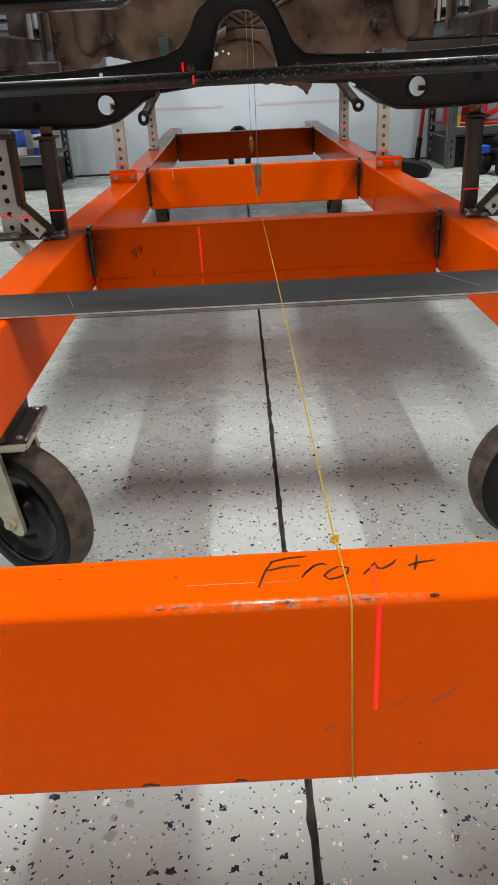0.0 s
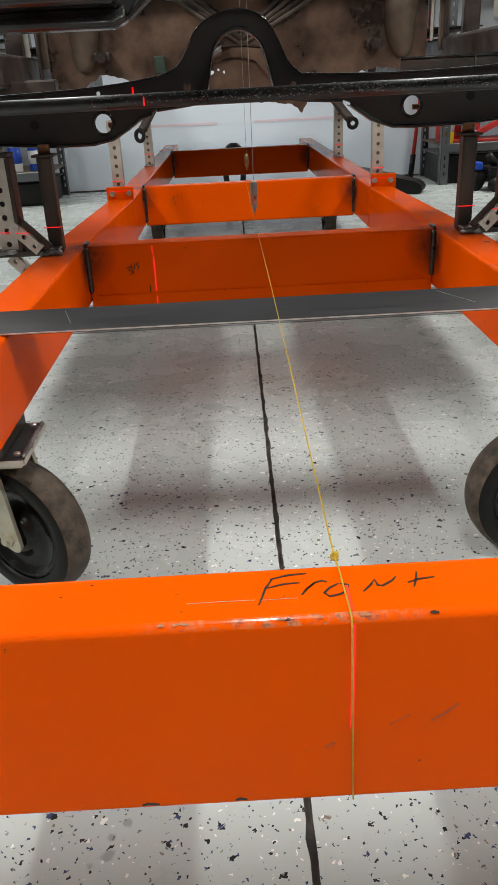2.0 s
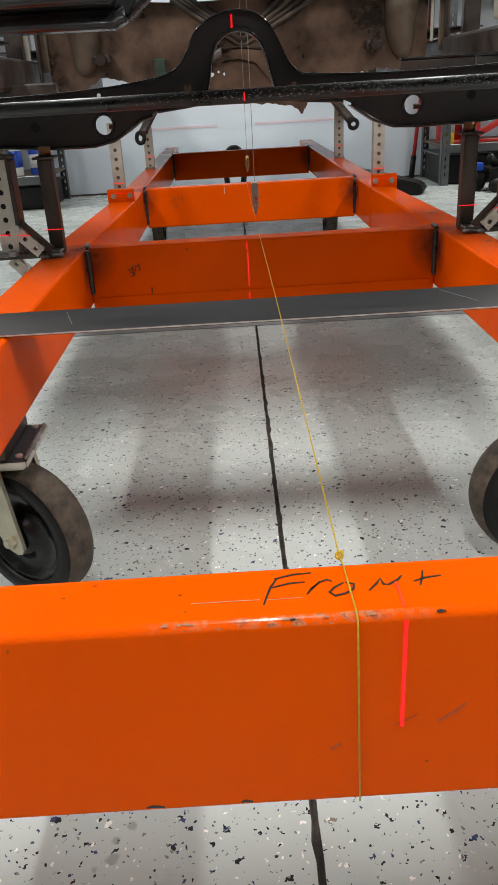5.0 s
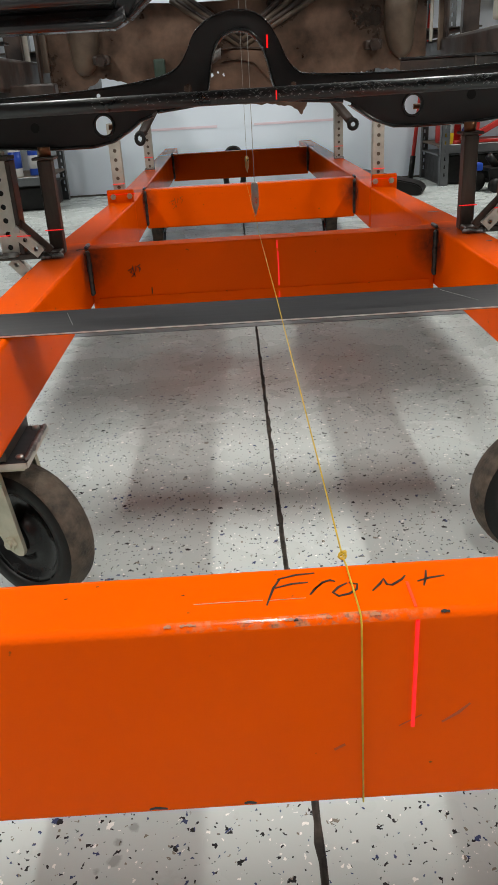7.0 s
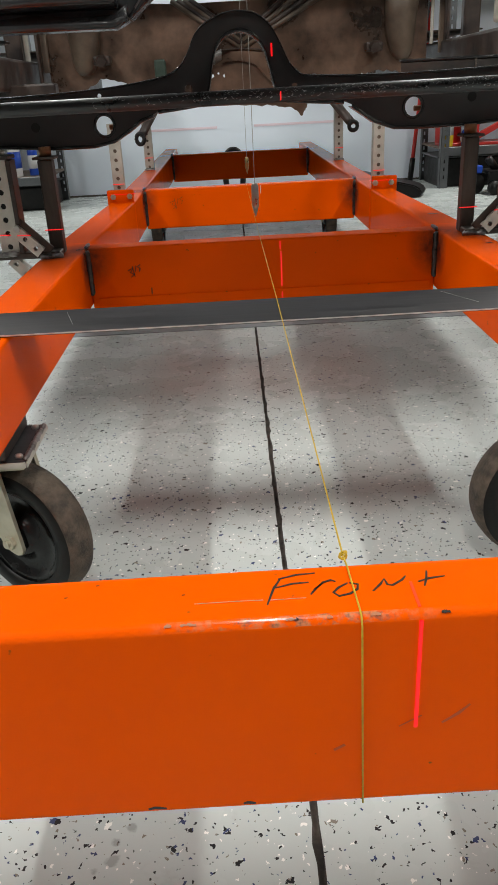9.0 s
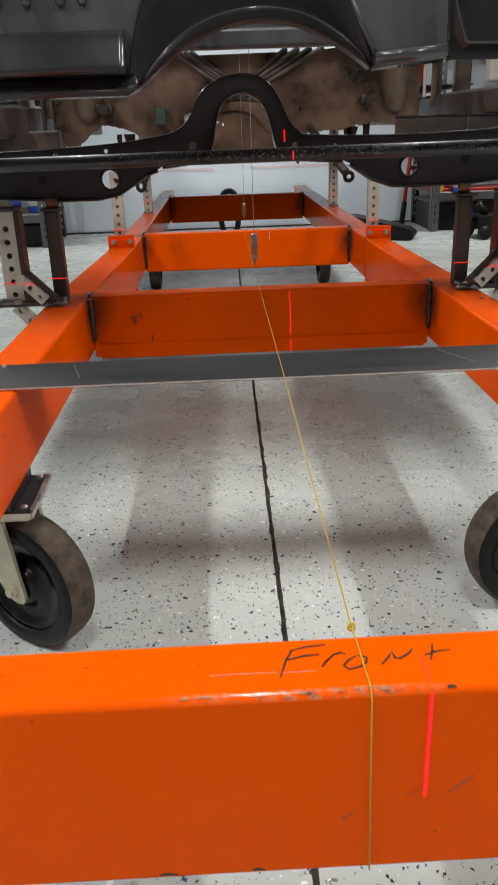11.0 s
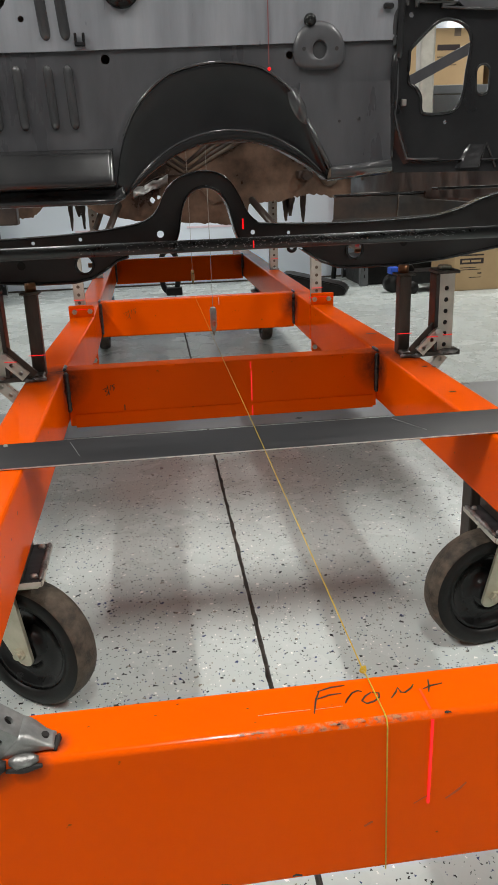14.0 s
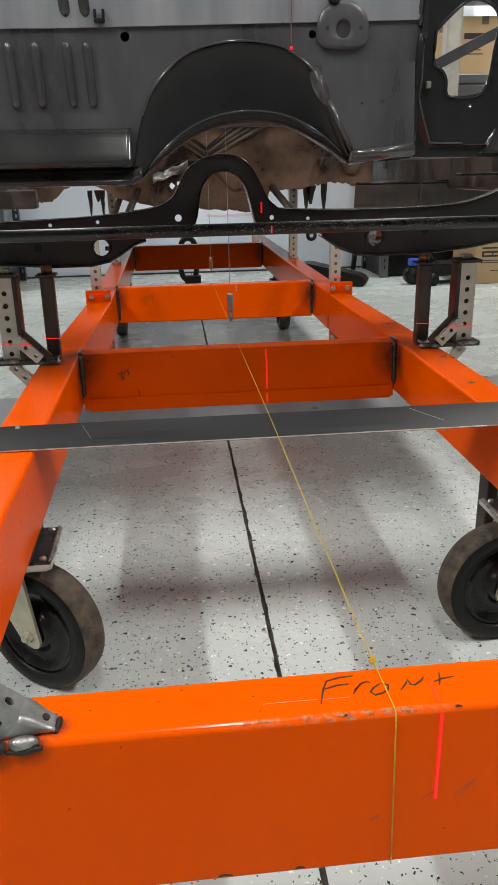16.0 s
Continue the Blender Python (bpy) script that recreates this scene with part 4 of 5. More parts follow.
    part("hole_cover", cyl((0.131, Y0 - 0.0042, 0.971), (0.131, Y0 - 0.0022, 0.971), 0.0125, n=24), RIBM, fw, "grey plate behind the column hole")
    # dark discs give the dome's bolt holes their inner shade
    for x in (0.106, 0.158):
        part("dome_bolt_hole", cyl((x, Y0 - 0.0094, 0.972), (x, Y0 - 0.0089, 0.972), 0.003, n=10), BURN, fw)
    # toe board ledge
    led = loft([[(x, y, z) for x in (-0.95, -0.6, -0.4, -0.208, -0.2)] for y, z in ((Y0 + 0.002, 0.838), (Y0 - 0.003, 0.834), (Y0 - 0.010, 0.832), (Y0 - 0.014, 0.828), (Y0 - 0.0208, 0.8145), (Y0 - 0.0276, 0.801), (Y0 - 0.0326, 0.7905), (Y0 - 0.034, 0.786), (Y0 - 0.032, 0.781), (Y0 - 0.006, 0.778), (Y0 - 0.002, 0.776))])
    cap = [led.verts.new((-0.2, y, z)) for y, z in ((Y0 + 0.002, 0.838), (Y0 - 0.010, 0.832), (Y0 - 0.014, 0.828), (Y0 - 0.034, 0.787), (Y0 - 0.032, 0.781), (Y0 + 0.002, 0.776))]
    led.faces.new(cap)
    ledge = part("toe_ledge", thicken(led, 0.002), ECOAT, body, "glossy black stepped toe board", True)
    fl = loft([[(x, y + max(0.0, (x + 0.21) * 0.5), z + max(0.0, (x + 0.203) * 0.6)) for x in (-0.95, -0.6, -0.3, -0.22, -0.205, -0.195, -0.187)] for y, z in ((Y0 - 0.002, 0.777), (Y0 - 0.004, 0.773), (Y0 - 0.008, 0.766), (Y0 - 0.018, 0.760), (Y0 - 0.02, 0.756), (Y0 + 0.02, 0.754))])
    part("bottom_flange", thicken(fl, 0.002), ECOAT, ledge, "", True)
    # tunnel collar: from the firewall's arch in to the opening's rolled edge
    inn = smooth_line([(-0.184, 0, 0.764), (-0.160, 0, 0.784), (-0.130, 0, 0.806), (-0.097, 0, 0.825), (-0.055, 0, 0.839), (-0.01, 0, 0.844), (0.034, 0, 0.839), (0.068, 0, 0.828), (0.102, 0, 0.810), (0.127, 0, 0.794), (0.147, 0, 0.779)], 4)
    rows = []
    for i in range(len(arch)):
        A, B = Vector(arch[i]), Vector(inn[i])
        row = []
        for t, dy in ((0.0, 0.0), (0.02, -0.004), (0.045, -0.006), (0.075, -0.005), (0.12, -0.003), (0.3, 0.001), (0.55, 0.005), (0.78, 0.008), (0.85, 0.0085), (0.88, 0.0065), (0.91, 0.0055), (0.95, 0.006), (0.985, 0.009), (1.0, 0.016), (1.0, 0.05)):
            p = A.lerp(B, t)
            row.append((p.x, Y0 + dy, p.z))
        rows.append(row)
    # the collar's darker tone paints the dark surroundings it reflects
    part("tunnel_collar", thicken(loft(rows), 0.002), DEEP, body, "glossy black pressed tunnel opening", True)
    # two lighter beads paint the highlight lines of the arch and the opening
    part("rolled_lip", sweep([(x, Y0 - 0.0055, z - 0.001) for x, _, z in arch[5:-3]], 0.0021, 6), RIBM, body, "", True)
    edge = [Vector(p).lerp(Vector(q), 0.865) for p, q in zip(arch, inn)]
    part("opening_highlight_bead", sweep([(p.x, Y0 + 0.0068, p.z) for p in edge[2:-2]], 0.0017, 6), RIBM, body, "", True)
    # right footwell: flat plate with a rolled lower edge, and its dented corner
    fp = sheet([(0.114, 0.868), (0.098, 0.905), (0.10, 0.925), (0.246, 0.925), (0.250, 0.806), (0.148, 0.797)], [ring(0.196, 0.870, 0.0022, n=8)[::-1]], Y0 - 0.008, Y0 - 0.002)
    foot = part("footwell_plate", fp, ECOAT_DULL, body, "flat dull black footwell plate")
    fr = loft([[(0.148, y, z), (0.19, y, z + 0.003), (0.25, y, z + 0.008)] for y, z in ((Y0 - 0.009, 0.798), (Y0 - 0.014, 0.795), (Y0 - 0.016, 0.790), (Y0 - 0.012, 0.783), (Y0 + 0.02, 0.778))])
    # screw holes drawn as dark discs, their shade put into colour
    for dx, dz in ((0.163, 0.867), (0.195, 0.869)):
        part("screw_hole", cyl((dx, Y0 - 0.0086, dz), (dx, Y0 - 0.0078, dz), 0.0022, n=10), BURN, foot)
    # the footwell's rolled edges take the lighter tone for their highlights
    part("rolled_edge", thicken(fr, 0.002), RIBM, foot, "", True)
    ax, pz = Vector((0.024, 0, -0.046)).normalized(), Vector((0.046, 0, 0.024)).normalized()
    dn = loft([[tuple(Vector((0.098, Y0 - 0.004 - 0.011 * (1 - r * r) ** 1.5, 0.892)) + ax * (0.031 * r * math.cos(t)) + pz * (0.0125 * r * math.sin(t))) for t in [2 * math.pi * k / 20 for k in range(21)]] for r in (1.0, 0.92, 0.8, 0.6, 0.4, 0.2, 0.02)])
    part("hammered_corner", dn, RIBM, foot, "", True)
    part("rolled_side", sweep([(0.111, Y0 - 0.006, 0.872), (0.128, Y0 - 0.008, 0.836), (0.148, Y0 - 0.009, 0.797)], 0.0040, 8), RIBM, foot, "", True)
    part("sound_pad", sheet([(-0.95, 0.92), (0.25, 0.92), (0.25, top), (-0.95, top)], [], Y0 + 0.10, Y0 + 0.105), RUST, body, "dark rusty inner panel")
    # kick panel right of the footwell, set back, with the big opening
    big = [(0.281, 0.968), (0.287, 0.976), (0.318, 1.004), (0.338, 1.013), (0.360, 1.010), (0.378, 0.997), (0.383, 0.975), (0.378, 0.940), (0.374, 0.905), (0.364, 0.884), (0.348, 0.876), (0.312, 0.875), (0.303, 0.882), (0.302, 0.900), (0.294, 0.914), (0.283, 0.920), (0.280, 0.930)]
    big = [(p[0], p[2]) for p in smooth_line([(x, 0, z) for x, z in big + big[:1]], 3)][:-1]
    slot = [(0.406 + 0.012 * math.cos(a), (0.936 if math.sin(a) >= 0 else 0.914) + 0.012 * math.sin(a)) for a in [2 * math.pi * k / 16 for k in range(16)]]
    ko = [(0.262, top), (0.262, 0.9), (0.250, 0.888), (0.252, 0.80), (0.262, 0.786), (0.95, 0.775), (0.95, top)]
    kick = part("kick_panel", sheet(ko, [big[::-1], slot[::-1], ring(0.345, 0.862, 0.003, n=8)[::-1], ring(0.282, 1.02, 0.004, n=10)[::-1]], Y0 + 0.006, Y0 + 0.010), ECOAT, body, "glossy black side panel with a large opening")
    # raised upper panel of the kick panel, with its creased edge and a small ledge
    rp2 = sheet([(0.286, top), (0.286, 1.040), (0.300, 1.036), (0.356, 1.036), (0.370, 1.027), (0.95, 1.020), (0.95, top)], [], Y0 - 0.001, Y0 + 0.0055)
    raised = part("raised_panel", rp2, ECOAT_DULL, kick)
    part("panel_crease", sweep(smooth_line([(0.286, Y0 - 0.001, 1.30), (0.286, Y0 - 0.001, 1.050), (0.290, Y0 - 0.001, 1.039), (0.300, Y0 - 0.001, 1.036), (0.356, Y0 - 0.001, 1.036), (0.370, Y0 - 0.001, 1.027), (0.95, Y0 - 0.001, 1.020)], 4), 0.0024, 6), RIBM, raised, "", True)
    part("pressed_ledge", box(0.304, 0.350, Y0 - 0.008, Y0 - 0.0012, 1.040, 1.046, 0.002, 2), RIBM, raised)
    part("pillar_bead", sweep(smooth_line([(0.272, Y0 - 0.001, 1.31), (0.272, Y0 - 0.001, 1.056), (0.268, Y0 - 0.001, 1.040), (0.256, Y0 - 0.002, 1.022), (0.253, Y0 - 0.003, 1.005), (0.253, Y0 - 0.003, 0.975)], 5), 0.0040, 8), RIBM, kick, "", True)
    for lo, r in ((big, 0.0028), (slot, 0.002)):
        part("rolled_hole_edge", sweep([(x, Y0 + 0.006, z) for x, z in lo], r, 6, True), ECOAT, kick, "", True)
    part("pillar_edge", sweep(smooth_line([(0.262, Y0 - 0.004, 1.31), (0.261, Y0 - 0.006, 0.99), (0.255, Y0 - 0.004, 0.96), (0.252, Y0 - 0.004, 0.90), (0.250, Y0 - 0.002, 0.81)], 5), 0.006, 8), ECOAT, kick, "", True)
    gus = bmesh.new()
    g = [gus.verts.new(p) for p in ((0.252, Y0 - 0.006, 0.888), (0.286, Y0 + 0.002, 0.805), (0.95, Y0 + 0.0, 0.80), (0.95, Y0 + 0.03, 0.785), (0.286, Y0 + 0.03, 0.792), (0.258, Y0 + 0.02, 0.786))]
    gus.faces.new((g[0], g[1], g[4], g[5]))
    gus.faces.new((g[1], g[2], g[3], g[4]))
    part("lower_return", thicken(gus, 0.002), ECOAT, kick)
    # lighter line painted for the highlight on the folded facet
    part("return_crease", sweep(smooth_line([(0.253, Y0 - 0.007, 0.884), (0.262, Y0 - 0.005, 0.852), (0.277, Y0 - 0.001, 0.814), (0.284, Y0 + 0.001, 0.807), (0.335, Y0 + 0.001, 0.806)], 4), 0.0019, 6), RIBM, kick, "", True)
    wedge = loft([[(0.366 + 0.022 * t, Y0 + 0.006 - 0.001 * t, 0.790 + 0.037 * t), (0.371 + 0.020 * t, Y0 - 0.003 + 0.006 * t, 0.790 + 0.037 * t), (0.402 + 0.014 * t, Y0 - 0.005 + 0.008 * t, 0.790 + 0.037 * t), (0.408 + 0.012 * t, Y0 + 0.006, 0.790 + 0.037 * t)] for t in (0.0, 0.15, 0.5, 0.85, 1.0)])
    part("pressed_wedge", wedge, ECOAT, kick)
    part("wedge_crease", sweep([(0.406, Y0 + 0.004, 0.790), (0.419, Y0 + 0.004, 0.828), (0.437, Y0 + 0.004, 0.790)], 0.0022, 6), ECOAT, kick, "", True)
    for bx, bz, bw, bh in ((0.375, 1.061, 0.006, 0.013), (0.405, 1.060, 0.014, 0.020)):
        blob = [(bx + bw * math.cos(a) * (1 + 0.12 * math.sin(3 * a)), bz + bh * math.sin(a)) for a in [2 * math.pi * k / 20 for k in range(20)]]
        part("paint_blotch", sheet(blob, [], Y0 - 0.0024, Y0 - 0.0012), REDP, kick, "bright red paint blotch")
    part("panel_nut", box(0.268, 0.276, Y0 - 0.002, Y0 + 0.0055, 0.888, 0.898, 0.001, 1), STEEL, kick)
    part("panel_nut", box(0.232, 0.248, Y0 - 0.012, Y0 - 0.004, 1.026, 1.034, 0.002, 1), ECOAT, fw)
    # sills and cut floor edges under the firewall
    for s in (-1, 1):
        if s > 0:
            rk = loft([[(x, 2.0 + 0.02 * (x > 0.7) + dy, z + (0.010 if x > 0.9 else 0.0)) for x in (0.44, 0.47, 0.648, 0.653, 0.95, 1.0)] for dy, z in ((0.03, 0.724), (0.004, 0.722), (0.0, 0.715), (0.006, 0.69), (0.012, 0.65), (0.03, 0.64))])
            rock = part("rocker_panel", thicken(rk, 0.003), RUST_DARK, body, "dark brown rusty inner rocker panel")
            part("weld_seam", sweep([(0.650, 1.997, 0.720), (0.651, 2.003, 0.69), (0.649, 2.010, 0.650)], 0.0022, 6), TAN, rock, "", True)
            part("rolled_edge", sweep([(0.44, 2.0, 0.722), (0.7, 2.0, 0.723), (0.9, 2.02, 0.726), (1.0, 2.02, 0.733)], 0.004, 6), ECOAT, rock, "", True)
        else:
            cb = part("slotted_plate", box(-0.95, -0.60, 1.50, 1.53, 0.668, 0.745, 0.004, 2), RUST_DARK, body, "rusty slotted body mount")
            for k in range(9):
                part("tooth", box(-0.83 + 0.024 * k, -0.815 + 0.024 * k, 1.494, 1.505, 0.650 + 0.0015 * k, 0.69, 0.002, 1), TAN, cb)
        part("floor_lip", box(min(s * 0.40, s * 0.9), max(s * 0.40, s * 0.9), 1.0, 1.03, 0.752, 0.757, 0.001, 1), ECOAT, body)
        part("side_sill", box(min(s * 0.74, s * 0.9), max(s * 0.74, s * 0.9), 0.86, 4.4, 0.70, 0.80, 0.01, 2), RUST_DARK, body, "rusty side sill")
    cr = box(-0.9, 0.9, 1.48, 1.54, 0.868, 0.905, 0.006, 2)
    part("dash_rail", cr, ECOAT_DULL, body, "dark dash cross rail")

    # rusty rear bulkhead with ragged lower edge, cut-outs and pressed V ribs
    YB = 2.75
    rnd = random.Random(8)
    low = []
    key = [(-0.69, 0.67), (-0.65, 0.66), (-0.60, 0.665), (-0.56, 0.70), (-0.50, 0.735), (-0.42, 0.715), (-0.33, 0.665), (-0.22, 0.638), (-0.1, 0.628), (0.0, 0.622), (0.12, 0.612), (0.19, 0.606), (0.23, 0.572), (0.248, 0.60), (0.264, 0.684), (0.30, 0.690), (0.36, 0.689), (0.407, 0.693), (0.478, 0.707), (0.514, 0.711), (0.578, 0.709), (0.622, 0.693), (0.646, 0.675), (0.69, 0.66)]
    for (x0, z0), (x1, z1) in zip(key, key[1:]):
        n = 6
        for i in range(n):
            t = i / n
            low.append((x0 + (x1 - x0) * t, z0 + (z1 - z0) * t + rnd.uniform(-0.0045, 0.0045)))
    low.append(key[-1])
    rag = [[(cx + 0.5 * w * math.cos(a) * rnd.uniform(0.5, 1.2), cz + w * 0.6 * math.sin(a) * rnd.uniform(0.5, 1.2)) for a in [2 * math.pi * k / 9 for k in range(9)]][::-1] for cx, cz, w in ((-0.125, 0.712, 0.022), (-0.10, 0.722, 0.014), (-0.075, 0.73, 0.008), (-0.055, 0.722, 0.010))]
    bulk_o = low + [(0.69, 0.98), (0.45, 0.978), (0.3, 0.962), (-0.2, 0.958), (-0.42, 0.972), (-0.69, 0.975)]
    bulk = part("rear_bulkhead", sheet(bulk_o, rag, YB, YB + 0.004), RUST, body, "rusty brown bulkhead with a ragged torn lower edge")
    for outer_l, inner_l in ((((-0.229, 0.970), (0.008, 0.812)), ((-0.165, 0.970), (0.012, 0.846))), (((0.325, 0.972), (0.022, 0.812)), ((0.189, 0.972), (0.018, 0.846)))):
        for k in range(4):
            t = k / 3
            (xa, za), (xb, zb) = [tuple(u + (v - u) * t for u, v in zip(o, i)) for o, i in zip(outer_l, inner_l)]
            part("pressed_rib", sweep([(xa, YB - 0.002, za), (xb, YB - 0.002, zb)], 0.0095, 8), RUST_DARK if k % 2 else TAN, bulk, "", True)
    tun = smooth_line([(-0.19, 0, 0.66), (-0.165, 0, 0.76), (-0.10, 0, 0.80), (0.0, 0, 0.81), (0.12, 0, 0.795), (0.17, 0, 0.75), (0.19, 0, 0.64)], 4)
    part("tunnel_face", thicken(loft([[(x, YB + dy, z) for x, _, z in tun] for dy in (-0.006, -0.014, -0.02)]), 0.003), RUST_DARK, bulk)
    part("torn_patch", sheet([(-0.03, 0.80), (0.02, 0.80), (0.11, 0.79), (0.15, 0.755), (0.155, 0.70), (0.12, 0.69), (0.09, 0.72), (0.06, 0.755), (0.0, 0.77), (-0.06, 0.765)], [], YB - 0.012, YB - 0.006), RUST, bulk, "bare scraped patch")
    part("crumpled_edge", thicken(loft([[(-0.20 + 0.02 * i, YB - 0.03 - 0.016 * math.sin(0.9 * i + k), 0.722 + 0.0072 * i + 0.011 * k + 0.004 * math.sin(2.1 * i)) for i in range(8)] for k in range(4)]), 0.002), GREYZINC, bulk, "bare crumpled steel edge", True)
    for s in (-1, 1):
        drum = loft([[(s * (0.575 + 0.006 * math.sin(20 * z) + 0.056 * w * math.cos(a)) + 0.02, YB - 0.006 - 0.05 * w * math.sin(a), z) for a in [math.pi * k / 12 for k in range(13)]] for z, w in ((0.742, 0.12), (0.748, 0.38), (0.762, 0.62), (0.79, 0.82), (0.83, 0.95), (0.90, 1.06), (0.99, 1.15))])
        part("pillar_skin", thicken(drum, 0.003), TAN, bulk, "scraped tan pillar skin", True)
        for w, x in ((0.06, 0.82), (0.014, 0.735)):
            part("upright", box(s * x - w / 2 + 0.02, s * x + w / 2 + 0.02, YB - 0.05, YB - 0.001, 0.70 if x < 0.5 else 0.66, 0.975, 0.01, 2), RUST_DARK, bulk, "", False)
        part("rear_cross_sill", box(min(s * 0.60, s * 0.9), max(s * 0.60, s * 0.9), YB - 0.4, YB - 0.34, 0.655, 0.72, 0.006, 2), RUST_DARK, bulk)
        bl = bmesh.new()
        add_box(bl, s * 0.49 - 0.03, s * 0.49 + 0.03, YB - 0.06, YB - 0.001, 0.775, 0.805, 0.006, 2)
        add_cyl(bl, (s * 0.49, YB - 0.06, 0.79), (s * 0.49, YB - 0.085, 0.785), 0.022, 0.018, 6)
        part("mount_block", bl, RUST_DARK, bulk)
    for x, z, w in ((-0.76, 0.80, 0.02), (0.705, 0.79, 0.012), (0.745, 0.76, 0.03), (-0.70, 0.76, 0.03)):
        part("bare_flange", box(x - w / 2, x + w / 2, YB - 0.012, YB - 0.006, z, 0.97, 0.002, 1), GALV if w < 0.025 else TAN, bulk, "bare metal flange")
    part("green_bracket", box(-0.305, -0.265, YB - 0.05, YB - 0.001, 0.725, 0.785, 0.006, 2), GREEN, bulk, "faded green bracket")
    for x, z0, z1, w in ((-0.462, 0.60, 0.70, 0.010), (-0.412, 0.605, 0.70, 0.011), (-0.43, 0.655, 0.70, 0.014), (0.437, 0.605, 0.72, 0.018), (0.512, 0.597, 0.72, 0.016), (0.455, 0.625, 0.70, 0.022)):
        sp = bmesh.new()
        rr = random.Random(int(x * 1000))
        row = [[(x + sgn * w * (1 - 0.75 * t) + rr.uniform(-0.002, 0.002), 2.86 + dy, z1 + (z0 - z1) * t) for t in (0, 0.2, 0.4, 0.6, 0.8, 1.0)] for sgn, dy in ((-1, 0), (1, 0), (1, 0.006), (-1, 0.006), (-1, 0))]
        part("torn_strap", loft(row), RUST_DARK, bulk, "torn black strap")
    part("diagonal_bar", cyl((-0.318, 2.9, 0.72), (-0.372, 2.9, 0.60), 0.012, n=10), RUST, bulk, "", True)
    # damper hanging behind
    dm = cyl((0.27, 2.7, 0.70), (0.328, 2.205, 0.566), 0.014, n=14)
    damper = part("damper", dm, RUST_DARK, body, "rusty damper with an eye", True)
    part("damper_eye", sweep([(0.338 + 0.013 * math.cos(a), 2.20, 0.552 + 0.013 * math.sin(a)) for a in [2 * math.pi * k / 14 for k in range(14)]], 0.0065, 8, True), RUBBER, damper, "black rubber eye", True)
    dm = cyl((-0.26, 2.7, 0.70), (-0.321, 2.205, 0.562), 0.013, n=14)
    damper = part("damper", dm, RUST_DARK, body, "rusty damper with an eye", True)
    part("damper_eye", sweep([(-0.329 + 0.012 * math.cos(a), 2.20, 0.547 + 0.016 * math.sin(a)) for a in [2 * math.pi * k / 14 for k in range(14)]], 0.0065, 8, True), RUBBER, damper, "black rubber eye", True)
    part("rear_floor_pan", box(-0.9, 0.9, 2.77, 4.5, 0.83, 0.835), RUST_DARK, body, "rusty rear floor pan")
    part("door_pillar", box(0.665, 0.71, 1.88, 1.93, 0.80, 1.42, 0.008, 2), GALV, body, "pale bare door pillar")
    P, Q = Vector((0.42, 1.3, 0.965)), Vector((0.56, 1.32, 1.03))
    part("dash_strap", box(-0.002, 0.002, -0.011, 0.011, -0.05, (Q - P).length + 0.06, 0, 1, Matrix.Translation(P) @ (Q - P).to_track_quat("Z", "Y").to_matrix().to_4x4()), ECOAT_DULL, body, "dark flat strap")
    part("rear_top_rail", box(-0.9, 0.9, 2.6, 2.66, 1.012, 1.06, 0.006, 2), ECOAT_DULL, body, "dark grey cross rail")
    return body


body = build_body()


